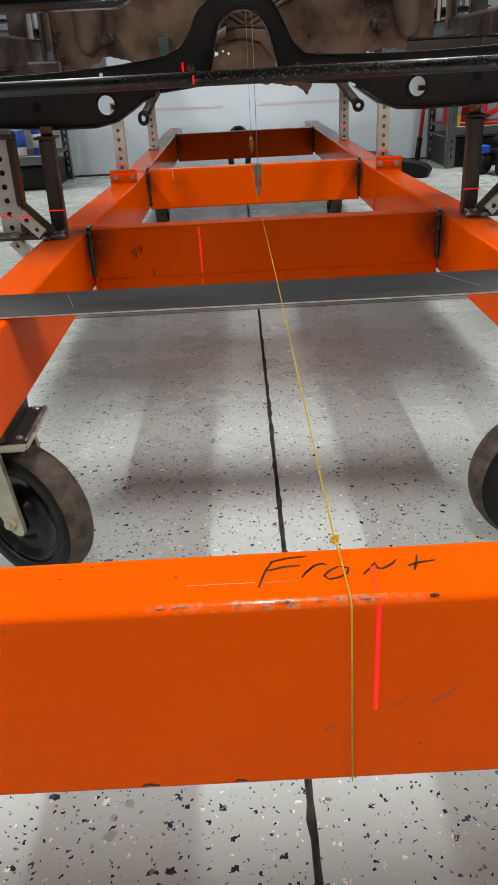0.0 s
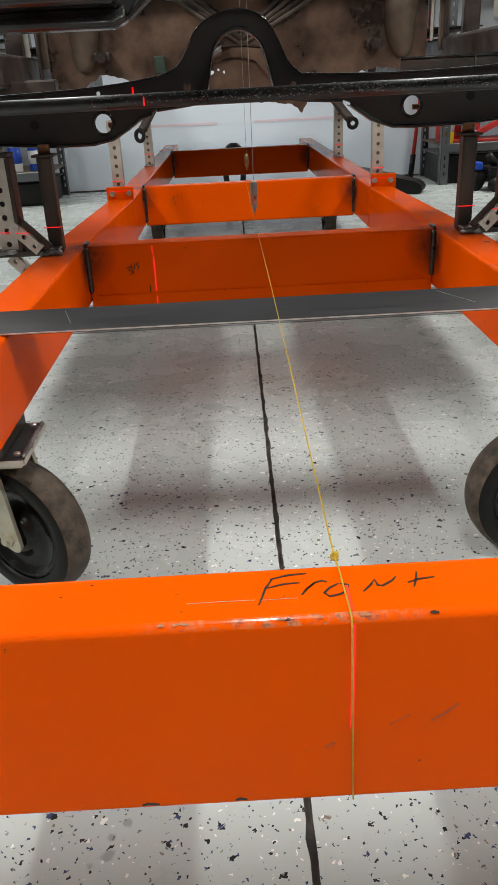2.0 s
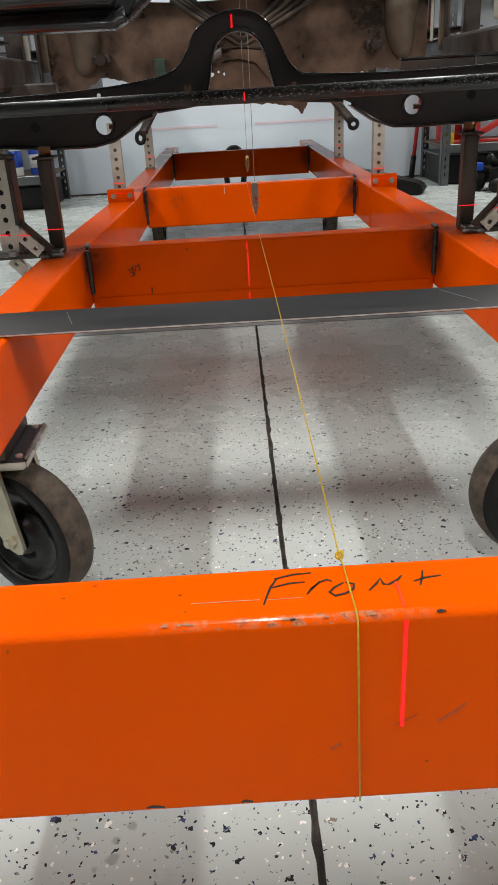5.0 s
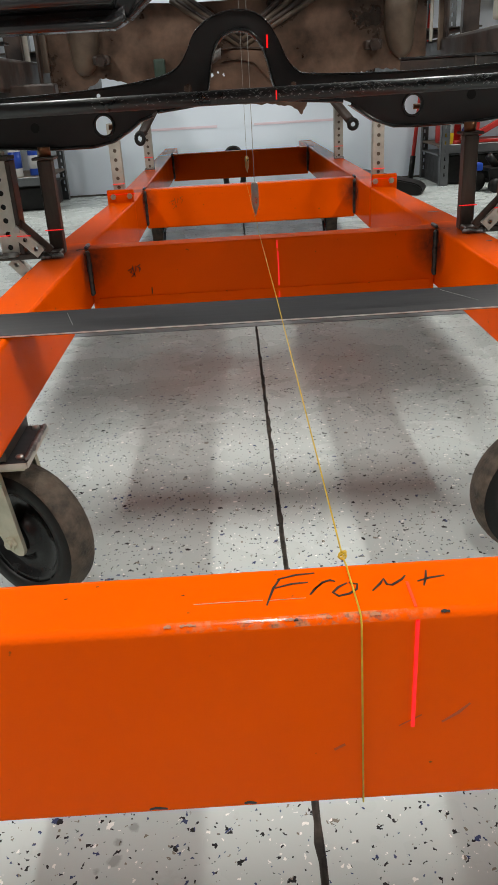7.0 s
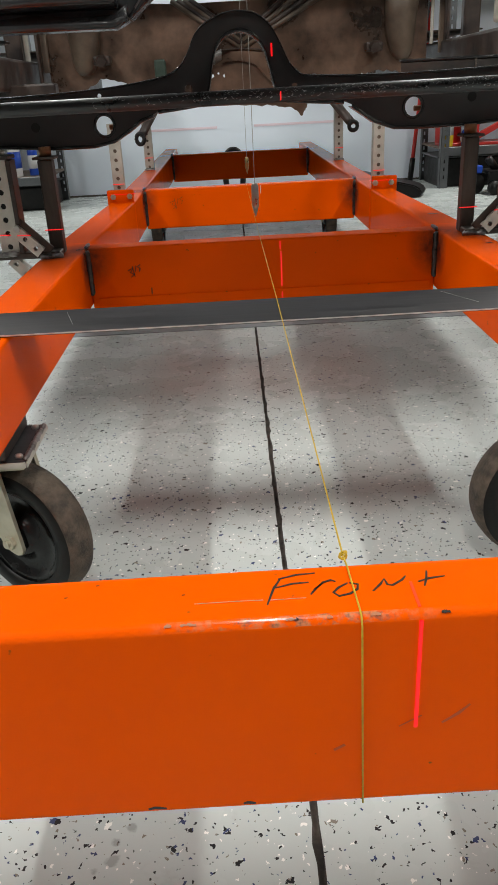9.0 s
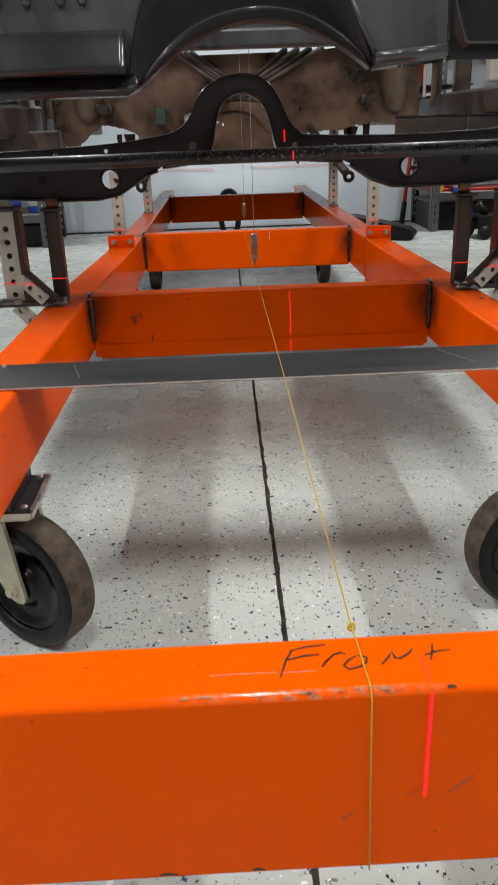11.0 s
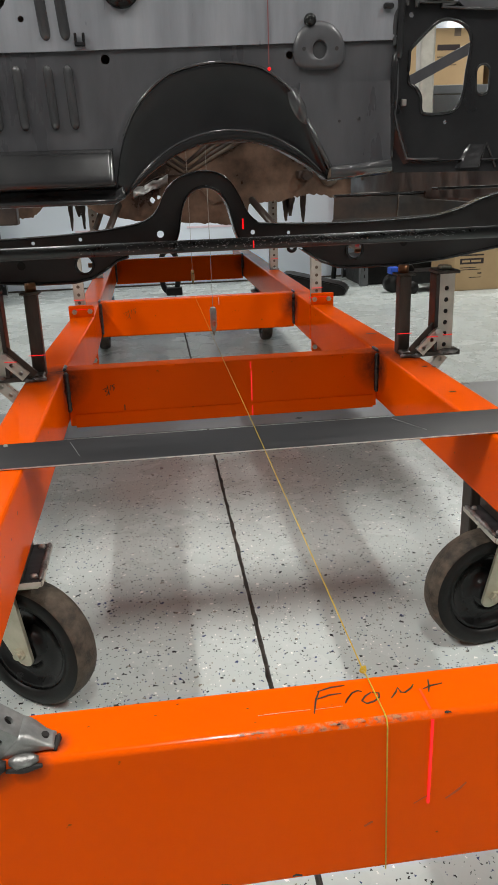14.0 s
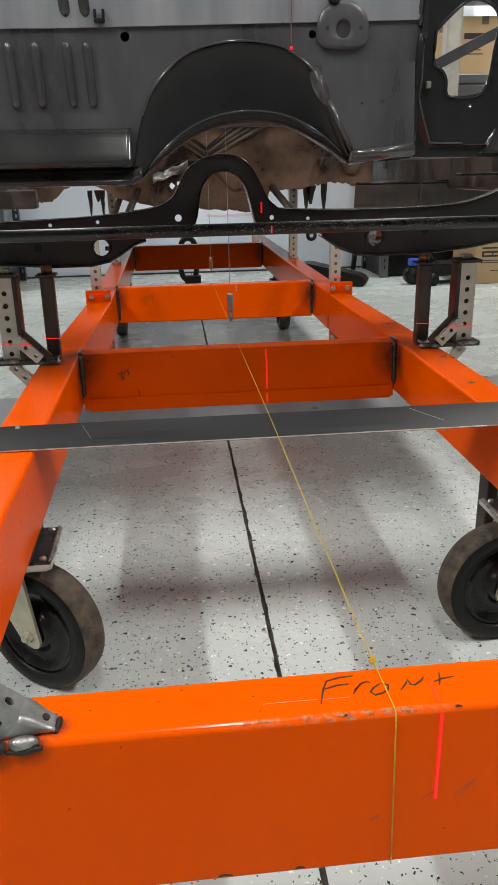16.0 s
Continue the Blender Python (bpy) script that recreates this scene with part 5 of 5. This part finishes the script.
def build_crossmember():
    YC = 1.25
    th = empty("arched_crossmember", pose(0, 0, 0))
    tagged(th, "black painted pressed-steel crossmember with a central arch, resting on two jacks", "crossmember")
    topl = [(-0.80, 0.668), (-0.474, 0.674), (-0.30, 0.681), (-0.20, 0.692), (-0.163, 0.701), (-0.140, 0.715), (-0.124, 0.738), (-0.110, 0.765), (-0.086, 0.785), (-0.055, 0.797), (-0.024, 0.800), (0.006, 0.794), (0.030, 0.776), (0.048, 0.747), (0.064, 0.714), (0.083, 0.694), (0.11, 0.686), (0.26, 0.681), (0.40, 0.683), (0.494, 0.688), (0.56, 0.704), (0.626, 0.728), (0.80, 0.76)]
    botr = [(0.80, 0.64), (0.635, 0.617), (0.52, 0.598), (0.42, 0.589), (0.313, 0.588), (0.27, 0.590), (0.23, 0.604), (0.20, 0.624), (0.185, 0.634)]
    bott = [(-0.20, 0.634), (-0.225, 0.626), (-0.25, 0.609), (-0.28, 0.592), (-0.32, 0.584), (-0.40, 0.584), (-0.485, 0.590), (-0.80, 0.60)]
    inner = [(0.17, 0.640), (0.06, 0.648), (0.047, 0.655), (0.036, 0.680), (0.028, 0.712), (0.018, 0.742), (0.0, 0.764), (-0.025, 0.773), (-0.052, 0.766), (-0.072, 0.745), (-0.082, 0.712), (-0.088, 0.680), (-0.10, 0.655), (-0.115, 0.648), (-0.19, 0.640)]
    tl = [(p[0], p[2]) for p in smooth_line([(x, 0, z) for x, z in topl], 3)]
    inn = [(p[0], p[2]) for p in smooth_line([(x, 0, z) for x, z in inner], 3)]
    outer = tl + botr + inn + bott
    holes = [ring(-0.296, 0.619, 0.017, 0.019, n=20)[::-1], ring(0.306, 0.624, 0.016, 0.018, n=20)[::-1], ring(-0.128, 0.676, 0.0075, n=14)[::-1],
             ring(0.075, 0.672, 0.005, n=12)[::-1], ring(-0.30, 0.672, 0.004, n=10)[::-1], ring(-0.40, 0.668, 0.004, n=10)[::-1], ring(0.155, 0.668, 0.004, n=10)[::-1]]
    pl = part("web", sheet(outer, holes, YC, YC + 0.003), WEB, th, "satin black pressed web")
    # flanges folded back along the upper and lower edges
    for nm, line in (("upper_flange", tl), ("arch_flange", inn), ("lower_flange", botr), ("lower_flange", bott)):
        d = 0.035 if nm != "upper_flange" else 0.03
        rows = [[(x, YC + dy, z + dz) for x, z in line] for dy, dz in ((0.0, 0.0), (-0.004, 0.0004), (-0.0055, 0.0018), (-0.004, 0.0034), (0.002, 0.004), (d, 0.004))]
        if nm != "upper_flange":
            rows = [[(x, YC + dy, z - dz) for x, z in line] for dy, dz in ((0.0, 0.0), (-0.004, 0.0004), (-0.0055, 0.0018), (-0.004, 0.0034), (0.002, 0.004), (d, 0.004))]
        part(nm, thicken(loft(rows), 0.0015), ECOAT, pl, "", True)
    for x, z in ((-0.296, 0.619), (0.306, 0.624)):
        part("rolled_hole_edge", sweep([(x + 0.019 * math.cos(a), YC - 0.001, z + 0.020 * math.sin(a)) for a in [2 * math.pi * k / 24 for k in range(24)]], 0.003, 6, True), ECOAT, pl, "", True)
        b = cyl((x + 0.006, YC + 0.02, z - 0.004), (x + 0.028, YC + 0.02, z - 0.004), 0.005, n=8)
        part("bolt", b, COPPER, pl)
    # no opening is cut here: black discs paint the holes' inner shade
    for x, z in ((-0.43, 0.622), (0.42, 0.636)):
        part("blind_hole", cyl((x, YC - 0.0008, z), (x, YC + 0.001, z), 0.009, n=16), RUBBER, pl, "dark blind hole")
    # scratched tube held in front
    tb = bmesh.new()
    add_cyl(tb, (-0.82, 1.135, 0.655), (0.82, 1.135, 0.660), 0.0125, n=24)
    tube = part("round_tube", tb, TUBE_BLACK, th, "scuffed black round tube", True)
    for s in (-1, 1):
        part("tube_bracket", box(s * 0.77 - 0.015, s * 0.77 + 0.015, 1.14, 1.25, 0.648, 0.662, 0.002, 1), ECOAT_DULL, tube)
    rnd = random.Random(12)
    scr = bmesh.new()
    for _ in range(520):
        x = rnd.choice([rnd.gauss(0.02, 0.09), rnd.gauss(0.0, 0.14), rnd.gauss(0.40, 0.05), rnd.gauss(0.2, 0.04), rnd.uniform(-0.3, 0.55)])
        a = rnd.uniform(-0.4, 1.5)
        l = rnd.uniform(0.0005, 0.0022)
        c = Vector((x, 1.135 - 0.01262 * math.cos(a), 0.6576 + 0.0030 * x + 0.01262 * math.sin(a)))
        ta = Vector((1, 0, 0)) * l + Vector((0, math.sin(a), math.cos(a))) * rnd.uniform(-0.0012, 0.0012)
        nb = Vector((0, math.sin(a), math.cos(a))) * rnd.uniform(0.00018, 0.00045)
        scr.faces.new([scr.verts.new(c + p) for p in (ta + nb, ta - nb, -ta - nb, -ta + nb)])
    ss = part("scuffing", thicken(scr, 0.0001), SCRATCH_GLINT, tube, "scattered pale scratches")
    ss["kind"] = "stuff"
    return th


build_crossmember()

# ---- far side of the workshop ----
def shelf_unit(x0, x1, y0, y1, decks, label):
    u = tagged(empty("shelf_unit", pose(0, 0, 0)), label, "shelving")
    top = 2.2
    for x in (x0, x1):
        for y in (y0, y1):
            sx, sy = (1 if x == x0 else -1), (1 if y == y0 else -1)
            hs = [[(x + sx * 0.028 - 0.006, z), (x + sx * 0.028 + 0.006, z), (x + sx * 0.028 + 0.004, z + 0.024), (x + sx * 0.028 - 0.004, z + 0.024)] for z in [0.06 + 0.05 * k for k in range(42)]]
            xa, xb = sorted((x, x + sx * 0.055))
            pb = sheet([(xa, 0), (xb, 0), (xb, top), (xa, top)], [h[::-1] for h in hs], y, y + 0.003)
            up = part("upright", pb, SHELFM, u, "slotted grey upright")
            part("side_angle", box(min(x, x + sx * 0.003), max(x, x + sx * 0.003), min(y, y + sy * 0.05), max(y, y + sy * 0.05), 0, top), SHELFM, up)
    for z in decks:
        part("deck", box(x0 + 0.004, x1 - 0.004, y0 + 0.035, y1 - 0.01, z - 0.012, z, 0.001, 1), TAN, u, "particle board deck")
        part("beam", box(x0 + 0.004, x1 - 0.004, y0 + 0.006, y0 + 0.034, z - 0.055, z, 0.003, 1), SHELFM, u)
    return u


def carton(x, y, z, w, d, h, rz, label, printed=True):
    c = tagged(empty("cardboard_box", pose(x, y, z, 0, 0, rz)), label, "box", "cardboard boxes")
    b = part("carton_body", box(-w / 2, w / 2, -d / 2, d / 2, 0, h, 0.004, 2), CARD, c)
    part("tape", box(-w * 0.06, w * 0.06, -d / 2 - 0.0006, d / 2 + 0.0006, h - 0.05, h + 0.0006), TAN, b)
    if printed:
        part("printed_bar", box(-w * 0.35, w * 0.05, -d / 2 - 0.0012, -d / 2 - 0.0003, h * 0.62, h * 0.72), INK, b)
        for k in range(3):
            part("printed_bar", box(-w * 0.35, -w * (0.1 - 0.05 * k), -d / 2 - 0.0012, -d / 2 - 0.0003, h * (0.5 - 0.07 * k), h * (0.515 - 0.07 * k)), INK, b)
    return c


shelf_unit(1.37, 3.3, 5.02, 5.60, (0.26, 0.82, 1.34, 1.86), "grey steel shelving loaded with boxes and red parts")
shelf_unit(-3.3, -1.24, 4.95, 5.55, (0.22, 0.62, 1.2, 1.75), "dark steel shelving with bottles beside the white wall")
big_box = carton(2.20, 4.78, 0.0, 0.62, 0.4, 0.56, 2, "large brown cardboard box with dark printing on the floor", False)
for bx0, bx1, bz0, bz1, bm_ in ((-0.27, -0.10, 0.232, 0.242, INK), (-0.27, -0.10, 0.178, 0.216, INK), (-0.255, -0.20, 0.190, 0.204, CARD), (-0.19, -0.12, 0.190, 0.204, CARD), (-0.27, -0.15, 0.152, 0.157, INK), (-0.27, -0.12, 0.138, 0.143, INK), (-0.14, -0.11, 0.110, 0.118, INK), (-0.20, -0.11, 0.085, 0.090, INK)):
    part("printed_bar", box(bx0, bx1, -0.2012 - (0.0008 if bm_ is CARD else 0.0), -0.2003, bz0, bz1), bm_, big_box)
for x, z, w, h in ((1.66, 1.34, 0.36, 0.26), (2.05, 1.34, 0.4, 0.36), (2.5, 1.34, 0.36, 0.3), (1.95, 1.86, 0.5, 0.28), (2.75, 1.86, 0.4, 0.25), (2.1, 0.82, 0.4, 0.3), (2.6, 0.82, 0.35, 0.33)):
    carton(x, 5.28, z, w, 0.36, h, random.Random(int(x * 100)).uniform(-5, 5), "plain brown cardboard box on the shelving", x > 2.0)


def bottle(x, y, z, r, h, material, label, cap=WHITEP):
    b = tagged(empty("bottle", pose(x, y, z)), label, "bottle", "bottles on the shelving")
    part("container", lathe([(0.0004, 0), (r * 0.95, 0), (r, 0.006), (r, h * 0.68), (r * 0.85, h * 0.78), (r * 0.4, h * 0.86), (r * 0.4, h * 0.9), (0.0004, h * 0.9)], 20), material, b, "", True)
    part("cap", lathe([(0.0004, h * 0.89), (r * 0.5, h * 0.89), (r * 0.5, h), (0.0004, h)], 14), cap, b, "", True)
    part("paper_label", lathe([(r + 0.0004, h * 0.2), (r + 0.0012, h * 0.2), (r + 0.0012, h * 0.58), (r + 0.0004, h * 0.58)], 20), WHITEP if material is not WHITEP else BLUEP, b, "", True)


bottle(-1.62, 5.1, 0.22, 0.055, 0.30, BLUEP, "blue plastic bottle on the dark shelving")
bottle(-1.47, 5.05, 0.22, 0.04, 0.27, WHITEP, "white spray bottle on the dark shelving")
bottle(-1.36, 5.1, 0.22, 0.035, 0.22, BLUEP, "small blue bottle on the dark shelving")
bottle(-1.80, 5.08, 0.22, 0.05, 0.26, YELLOWP, "yellow bottle on the dark shelving")
bottle(-1.52, 5.08, 0.62, 0.05, 0.26, REDP, "red bottle on the upper shelf")
# dark bin under the shelf
bn = tagged(part("storage_bin", box(-2.0, -1.27, 5.02, 5.45, 0.0, 0.155, 0.015, 3), RUBBER), "black plastic storage bin under the shelving", "bin")
part("bin_lid", box(-2.02, -1.25, 5.0, 5.47, 0.155, 0.164, 0.004, 2), RUBBER, bn)


bn = tagged(part("storage_bin", box(1.38, 2.05, 5.08, 5.5, 0.0, 0.19, 0.015, 3), RUBBER), "black plastic storage bin under the grey shelving", "bin")
part("bin_lid", box(1.36, 2.07, 5.06, 5.52, 0.19, 0.20, 0.004, 2), SHELFM, bn)
bn = tagged(part("storage_bin", box(2.12, 2.9, 5.08, 5.5, 0.0, 0.18, 0.015, 3), SHELFM), "dark grey storage bin under the grey shelving", "bin")
part("bin_lid", box(2.10, 2.92, 5.06, 5.52, 0.18, 0.19, 0.004, 2), RUBBER, bn)


def red_rack():
    r = tagged(empty("engine_stand", pose(0, 0, 0)), "red steel stand with crossed braces, stored on the shelving", "stand")
    z0 = 0.26
    for x in (1.62, 2.25):
        part("upright", box(x - 0.025, x + 0.025, 5.1, 5.15, z0, z0 + 0.50, 0.004, 2), REDP, r)
    for a, b in (((1.62, z0 + 0.05), (2.25, z0 + 0.36)), ((1.62, z0 + 0.36), (2.25, z0 + 0.05))):
        P, Q = Vector((a[0], 5.09, a[1])), Vector((b[0], 5.09, b[1]))
        m = Matrix.Translation(P) @ (Q - P).to_track_quat("Z", "Y").to_matrix().to_4x4()
        part("brace", box(-0.018, 0.018, -0.018, 0.018, 0, (Q - P).length, 0.003, 1, m), REDP, r)
    part("top_bar", box(1.595, 2.275, 5.1, 5.15, z0 + 0.36, z0 + 0.41, 0.004, 2), REDP, r)
    part("tank", cyl((1.46, 5.2, z0 + 0.02), (1.46, 5.2, z0 + 0.42), 0.085, n=24), REDP, r, "red cylinder", True)
    part("base_bar", box(1.4, 2.3, 5.08, 5.3, z0, z0 + 0.02, 0.003, 1), REDP, r)


red_rack()


def trolley_jack():
    j = tagged(empty("trolley_jack", pose(1.84, 4.72, 0, 0, 0, 8)), "low black trolley jack on the workshop floor", "jack")
    for s in (-1, 1):
        part("side_frame", box(-0.30, 0.30, s * 0.10 - 0.006, s * 0.10 + 0.006, 0.06, 0.14, 0.01, 2), RUBBER, j)
        for x in (-0.26, 0.26):
            part("roller", cyl((x, s * 0.125 - 0.018, 0.042), (x, s * 0.125 + 0.018, 0.042), 0.042, n=20), RUBBER, j, "", True)
    part("tow_block", box(-0.372, -0.305, -0.035, 0.035, 0.125, 0.172, 0.008, 2), BLUEP, j, "blue plastic end block")
    part("roller", cyl((-0.345, -0.03, 0.063), (-0.345, 0.03, 0.063), 0.062, n=20), RUBBER, j, "", True)
    part("deck_plate", box(-0.28, 0.28, -0.094, 0.094, 0.12, 0.14, 0.004, 2), RUBBER, j)
    part("handle_socket", cyl((-0.2, 0, 0.14), (-0.26, 0, 0.21), 0.024, n=14), RUBBER, j, "black handle socket", True)


trolley_jack()


def pry_handle():
    h = tagged(empty("push_broom", pose(0, 0, 0)), "red-handled push broom leaning on the white wall", "broom")
    part("handle", cyl((1.305, 5.55, 0.15), (1.42, 5.62, 1.25), 0.014, n=12), REDP, h, "red painted handle", True)
    part("grip", cyl((1.289, 5.54, 0.0), (1.306, 5.551, 0.16), 0.020, n=12), RUBBER, h, "black rubber end", True)


pry_handle()
# long dark ramp pad lying behind the rail
rp = bmesh.new()
prof = [(-0.24, 0.0), (0.19, 0.0), (0.215, 0.02), (0.21, 0.05), (0.17, 0.075), (-0.19, 0.15), (-0.24, 0.15)]
a = [rp.verts.new((x, -0.09, z)) for x, z in prof]
b = [rp.verts.new((x, 0.09, z)) for x, z in prof]
rp.faces.new(a)
rp.faces.new(b[::-1])
for i in range(len(prof)):
    j = (i + 1) % len(prof)
    rp.faces.new((a[i], a[j], b[j], b[i]))
bmesh.ops.bevel(rp, geom=list(rp.edges), offset=0.008, segments=2, affect="EDGES")
rpo = tagged(part("wheel_ramp", rp, RUBBER), "black rubber wheel ramp lying on the floor", "ramp")
rpo.matrix_basis = pose(0.99, 4.78, 0, 0, 0, -22)

# black hose loop standing on the floor near the white wall
hl = sweep([(-0.018 + 0.06 * math.copysign(abs(math.cos(a)) ** 0.75, math.cos(a)), 5.10, 0.1665 + 0.146 * math.copysign(abs(math.sin(a)) ** 0.8, math.sin(a))) for a in [2 * math.pi * k / 40 for k in range(40)]], 0.020, 10, True)
add_box(hl, -0.05, 0.065, 5.06, 5.14, 0.0, 0.055, 0.008, 2)
tagged(part("rubber_loop", hl, RUBBER, None, "", True), "thick black rubber loop standing on the floor behind the cart", "hose")
# small yellow spray can and dark rack seen under the body
bottle(1.43, 5.10, 0.26, 0.040, 0.36, YELLOWP, "tall yellow bottle on the grey shelving", RUBBER)
bottle(1.56, 5.06, 0.26, 0.045, 0.13, BLUEP, "small blue tub on the grey shelving", BLUEP)


# ---- laser light ----
# thin glowing boxes stand for laser light on the parts; no laser lamp shines
def laser_piece(name, bm, material, label):
    return tagged(part(name, bm, material), label, "laser line", "laser traces")


# level line: short static traces where the level sheet of light meets the posts
ZL = 0.435
for s in (-1, 1):
    for x, y, w in ((0.414, 1.2046, 0.036), (0.496, 1.1665, 0.036), (0.462, 1.152, 0.026), (0.385 if s < 0 else 0.405, 3.0005, 0.036), (0.386, 2.0110, 0.035)):
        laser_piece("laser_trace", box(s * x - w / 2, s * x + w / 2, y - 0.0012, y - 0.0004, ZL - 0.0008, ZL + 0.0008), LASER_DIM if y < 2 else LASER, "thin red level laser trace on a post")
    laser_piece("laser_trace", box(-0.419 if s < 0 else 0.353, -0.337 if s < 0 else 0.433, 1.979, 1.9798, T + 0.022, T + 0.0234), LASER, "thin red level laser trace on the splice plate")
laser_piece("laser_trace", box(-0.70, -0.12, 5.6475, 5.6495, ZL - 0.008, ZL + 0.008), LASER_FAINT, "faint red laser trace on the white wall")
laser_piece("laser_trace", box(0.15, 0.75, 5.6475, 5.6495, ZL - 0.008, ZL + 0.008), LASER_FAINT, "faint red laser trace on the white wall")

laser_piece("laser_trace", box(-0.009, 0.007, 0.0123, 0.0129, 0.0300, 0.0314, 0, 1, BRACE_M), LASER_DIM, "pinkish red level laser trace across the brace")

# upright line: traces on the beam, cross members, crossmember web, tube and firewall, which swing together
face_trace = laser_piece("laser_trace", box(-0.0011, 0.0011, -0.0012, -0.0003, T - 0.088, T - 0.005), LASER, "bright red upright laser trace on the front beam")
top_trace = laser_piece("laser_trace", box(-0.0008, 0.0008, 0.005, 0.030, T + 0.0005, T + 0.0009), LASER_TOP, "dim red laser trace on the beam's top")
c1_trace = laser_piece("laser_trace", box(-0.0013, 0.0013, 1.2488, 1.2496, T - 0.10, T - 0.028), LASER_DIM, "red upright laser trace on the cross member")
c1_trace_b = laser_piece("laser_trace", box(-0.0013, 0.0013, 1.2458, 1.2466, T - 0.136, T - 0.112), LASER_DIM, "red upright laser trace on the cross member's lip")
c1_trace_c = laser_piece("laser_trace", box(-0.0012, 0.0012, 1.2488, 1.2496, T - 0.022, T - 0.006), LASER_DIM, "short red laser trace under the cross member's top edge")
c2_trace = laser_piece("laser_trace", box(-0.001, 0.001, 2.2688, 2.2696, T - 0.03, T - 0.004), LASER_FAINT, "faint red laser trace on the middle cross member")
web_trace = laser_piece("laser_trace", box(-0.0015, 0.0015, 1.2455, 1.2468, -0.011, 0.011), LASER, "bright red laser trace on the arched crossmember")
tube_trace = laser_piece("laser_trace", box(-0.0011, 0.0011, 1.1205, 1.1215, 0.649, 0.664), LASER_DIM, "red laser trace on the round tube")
dot_bm = bmesh.new()
bmesh.ops.create_icosphere(dot_bm, subdivisions=2, radius=0.0028)
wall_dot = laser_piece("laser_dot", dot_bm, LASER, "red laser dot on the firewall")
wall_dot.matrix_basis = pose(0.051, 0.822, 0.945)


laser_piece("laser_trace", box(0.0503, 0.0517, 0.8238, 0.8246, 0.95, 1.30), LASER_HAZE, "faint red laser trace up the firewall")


def web_height(x):
    """Middle of the crossmember's band at x."""
    pts = [(-0.30, 0.665), (-0.20, 0.672), (-0.15, 0.674), (-0.125, 0.677), (-0.109, 0.684), (-0.099, 0.735), (-0.08, 0.765), (-0.05, 0.782), (-0.024, 0.786), (0.005, 0.775), (0.025, 0.752), (0.04, 0.72), (0.058, 0.680), (0.1, 0.67)]
    for (x0, z0), (x1, z1) in zip(pts, pts[1:]):
        if x <= x1:
            return z0 + (z1 - z0) * (x - x0) / (x1 - x0)
    return pts[-1][1]


def motions():
    # seconds, x on the front beam's face, x on the first cross member
    swing = [(0.0, 0.017, -0.135), (0.3, 0.0085, -0.178), (0.6, 0.005, -0.198), (1.0, 0.0022, -0.215), (1.6, 0.0015, -0.225), (2.0, 0.0016, -0.225), (2.4, 0.002, -0.220), (2.65, 0.0028, -0.205), (2.8, 0.0092, -0.168), (2.9, 0.0098, -0.160),
             (3.0, 0.020, -0.103), (3.2, 0.0215, -0.076), (3.5, 0.0292, -0.021), (3.8, 0.0340, 0.009), (4.2, 0.0342, 0.007), (5.0, 0.029, -0.030), (5.8, 0.020, -0.082), (6.3, 0.0185, -0.075), (6.4, 0.0240, -0.017), (6.5, 0.0240, -0.005), (6.6, 0.0338, 0.033),
             (7.0, 0.0335, 0.033), (7.5, 0.0342, 0.031), (8.2, 0.0347, 0.029), (9.5, 0.036, 0.050), (10.3, 0.037, 0.060), (11.0, 0.0375, 0.062), (16.0, 0.0365, 0.060)]
    at = lambda a, b, y: a + (b - a) * y / 1.25
    walk(face_trace, [(t, pose(a, 0, 0)) for t, a, b in swing])
    walk(top_trace, [(t, pose(a, 0, 0)) for t, a, b in swing])
    walk(c1_trace, [(t, pose(b, 0, 0)) for t, a, b in swing])
    walk(c1_trace_b, [(t, pose(b, 0, 0)) for t, a, b in swing])
    walk(c1_trace_c, [(t, pose(b - 0.0015, 0, 0)) for t, a, b in swing])
    walk(c2_trace, [(t, pose(at(a, b, 2.27), 0, 0)) for t, a, b in swing])
    walk(tube_trace, [(t, pose(at(a, b, 1.121), 0, 0)) for t, a, b in swing])
    lag = {6.4: 0.0, 6.5: 0.006, 7.0: -0.006, 7.5: -0.005, 8.2: -0.005}
    web = [(t, b + lag.get(t, -0.008)) for t, a, b in swing]
    walk(web_trace, [(t, pose(x, 0, web_height(x))) for t, x in web])


motions()
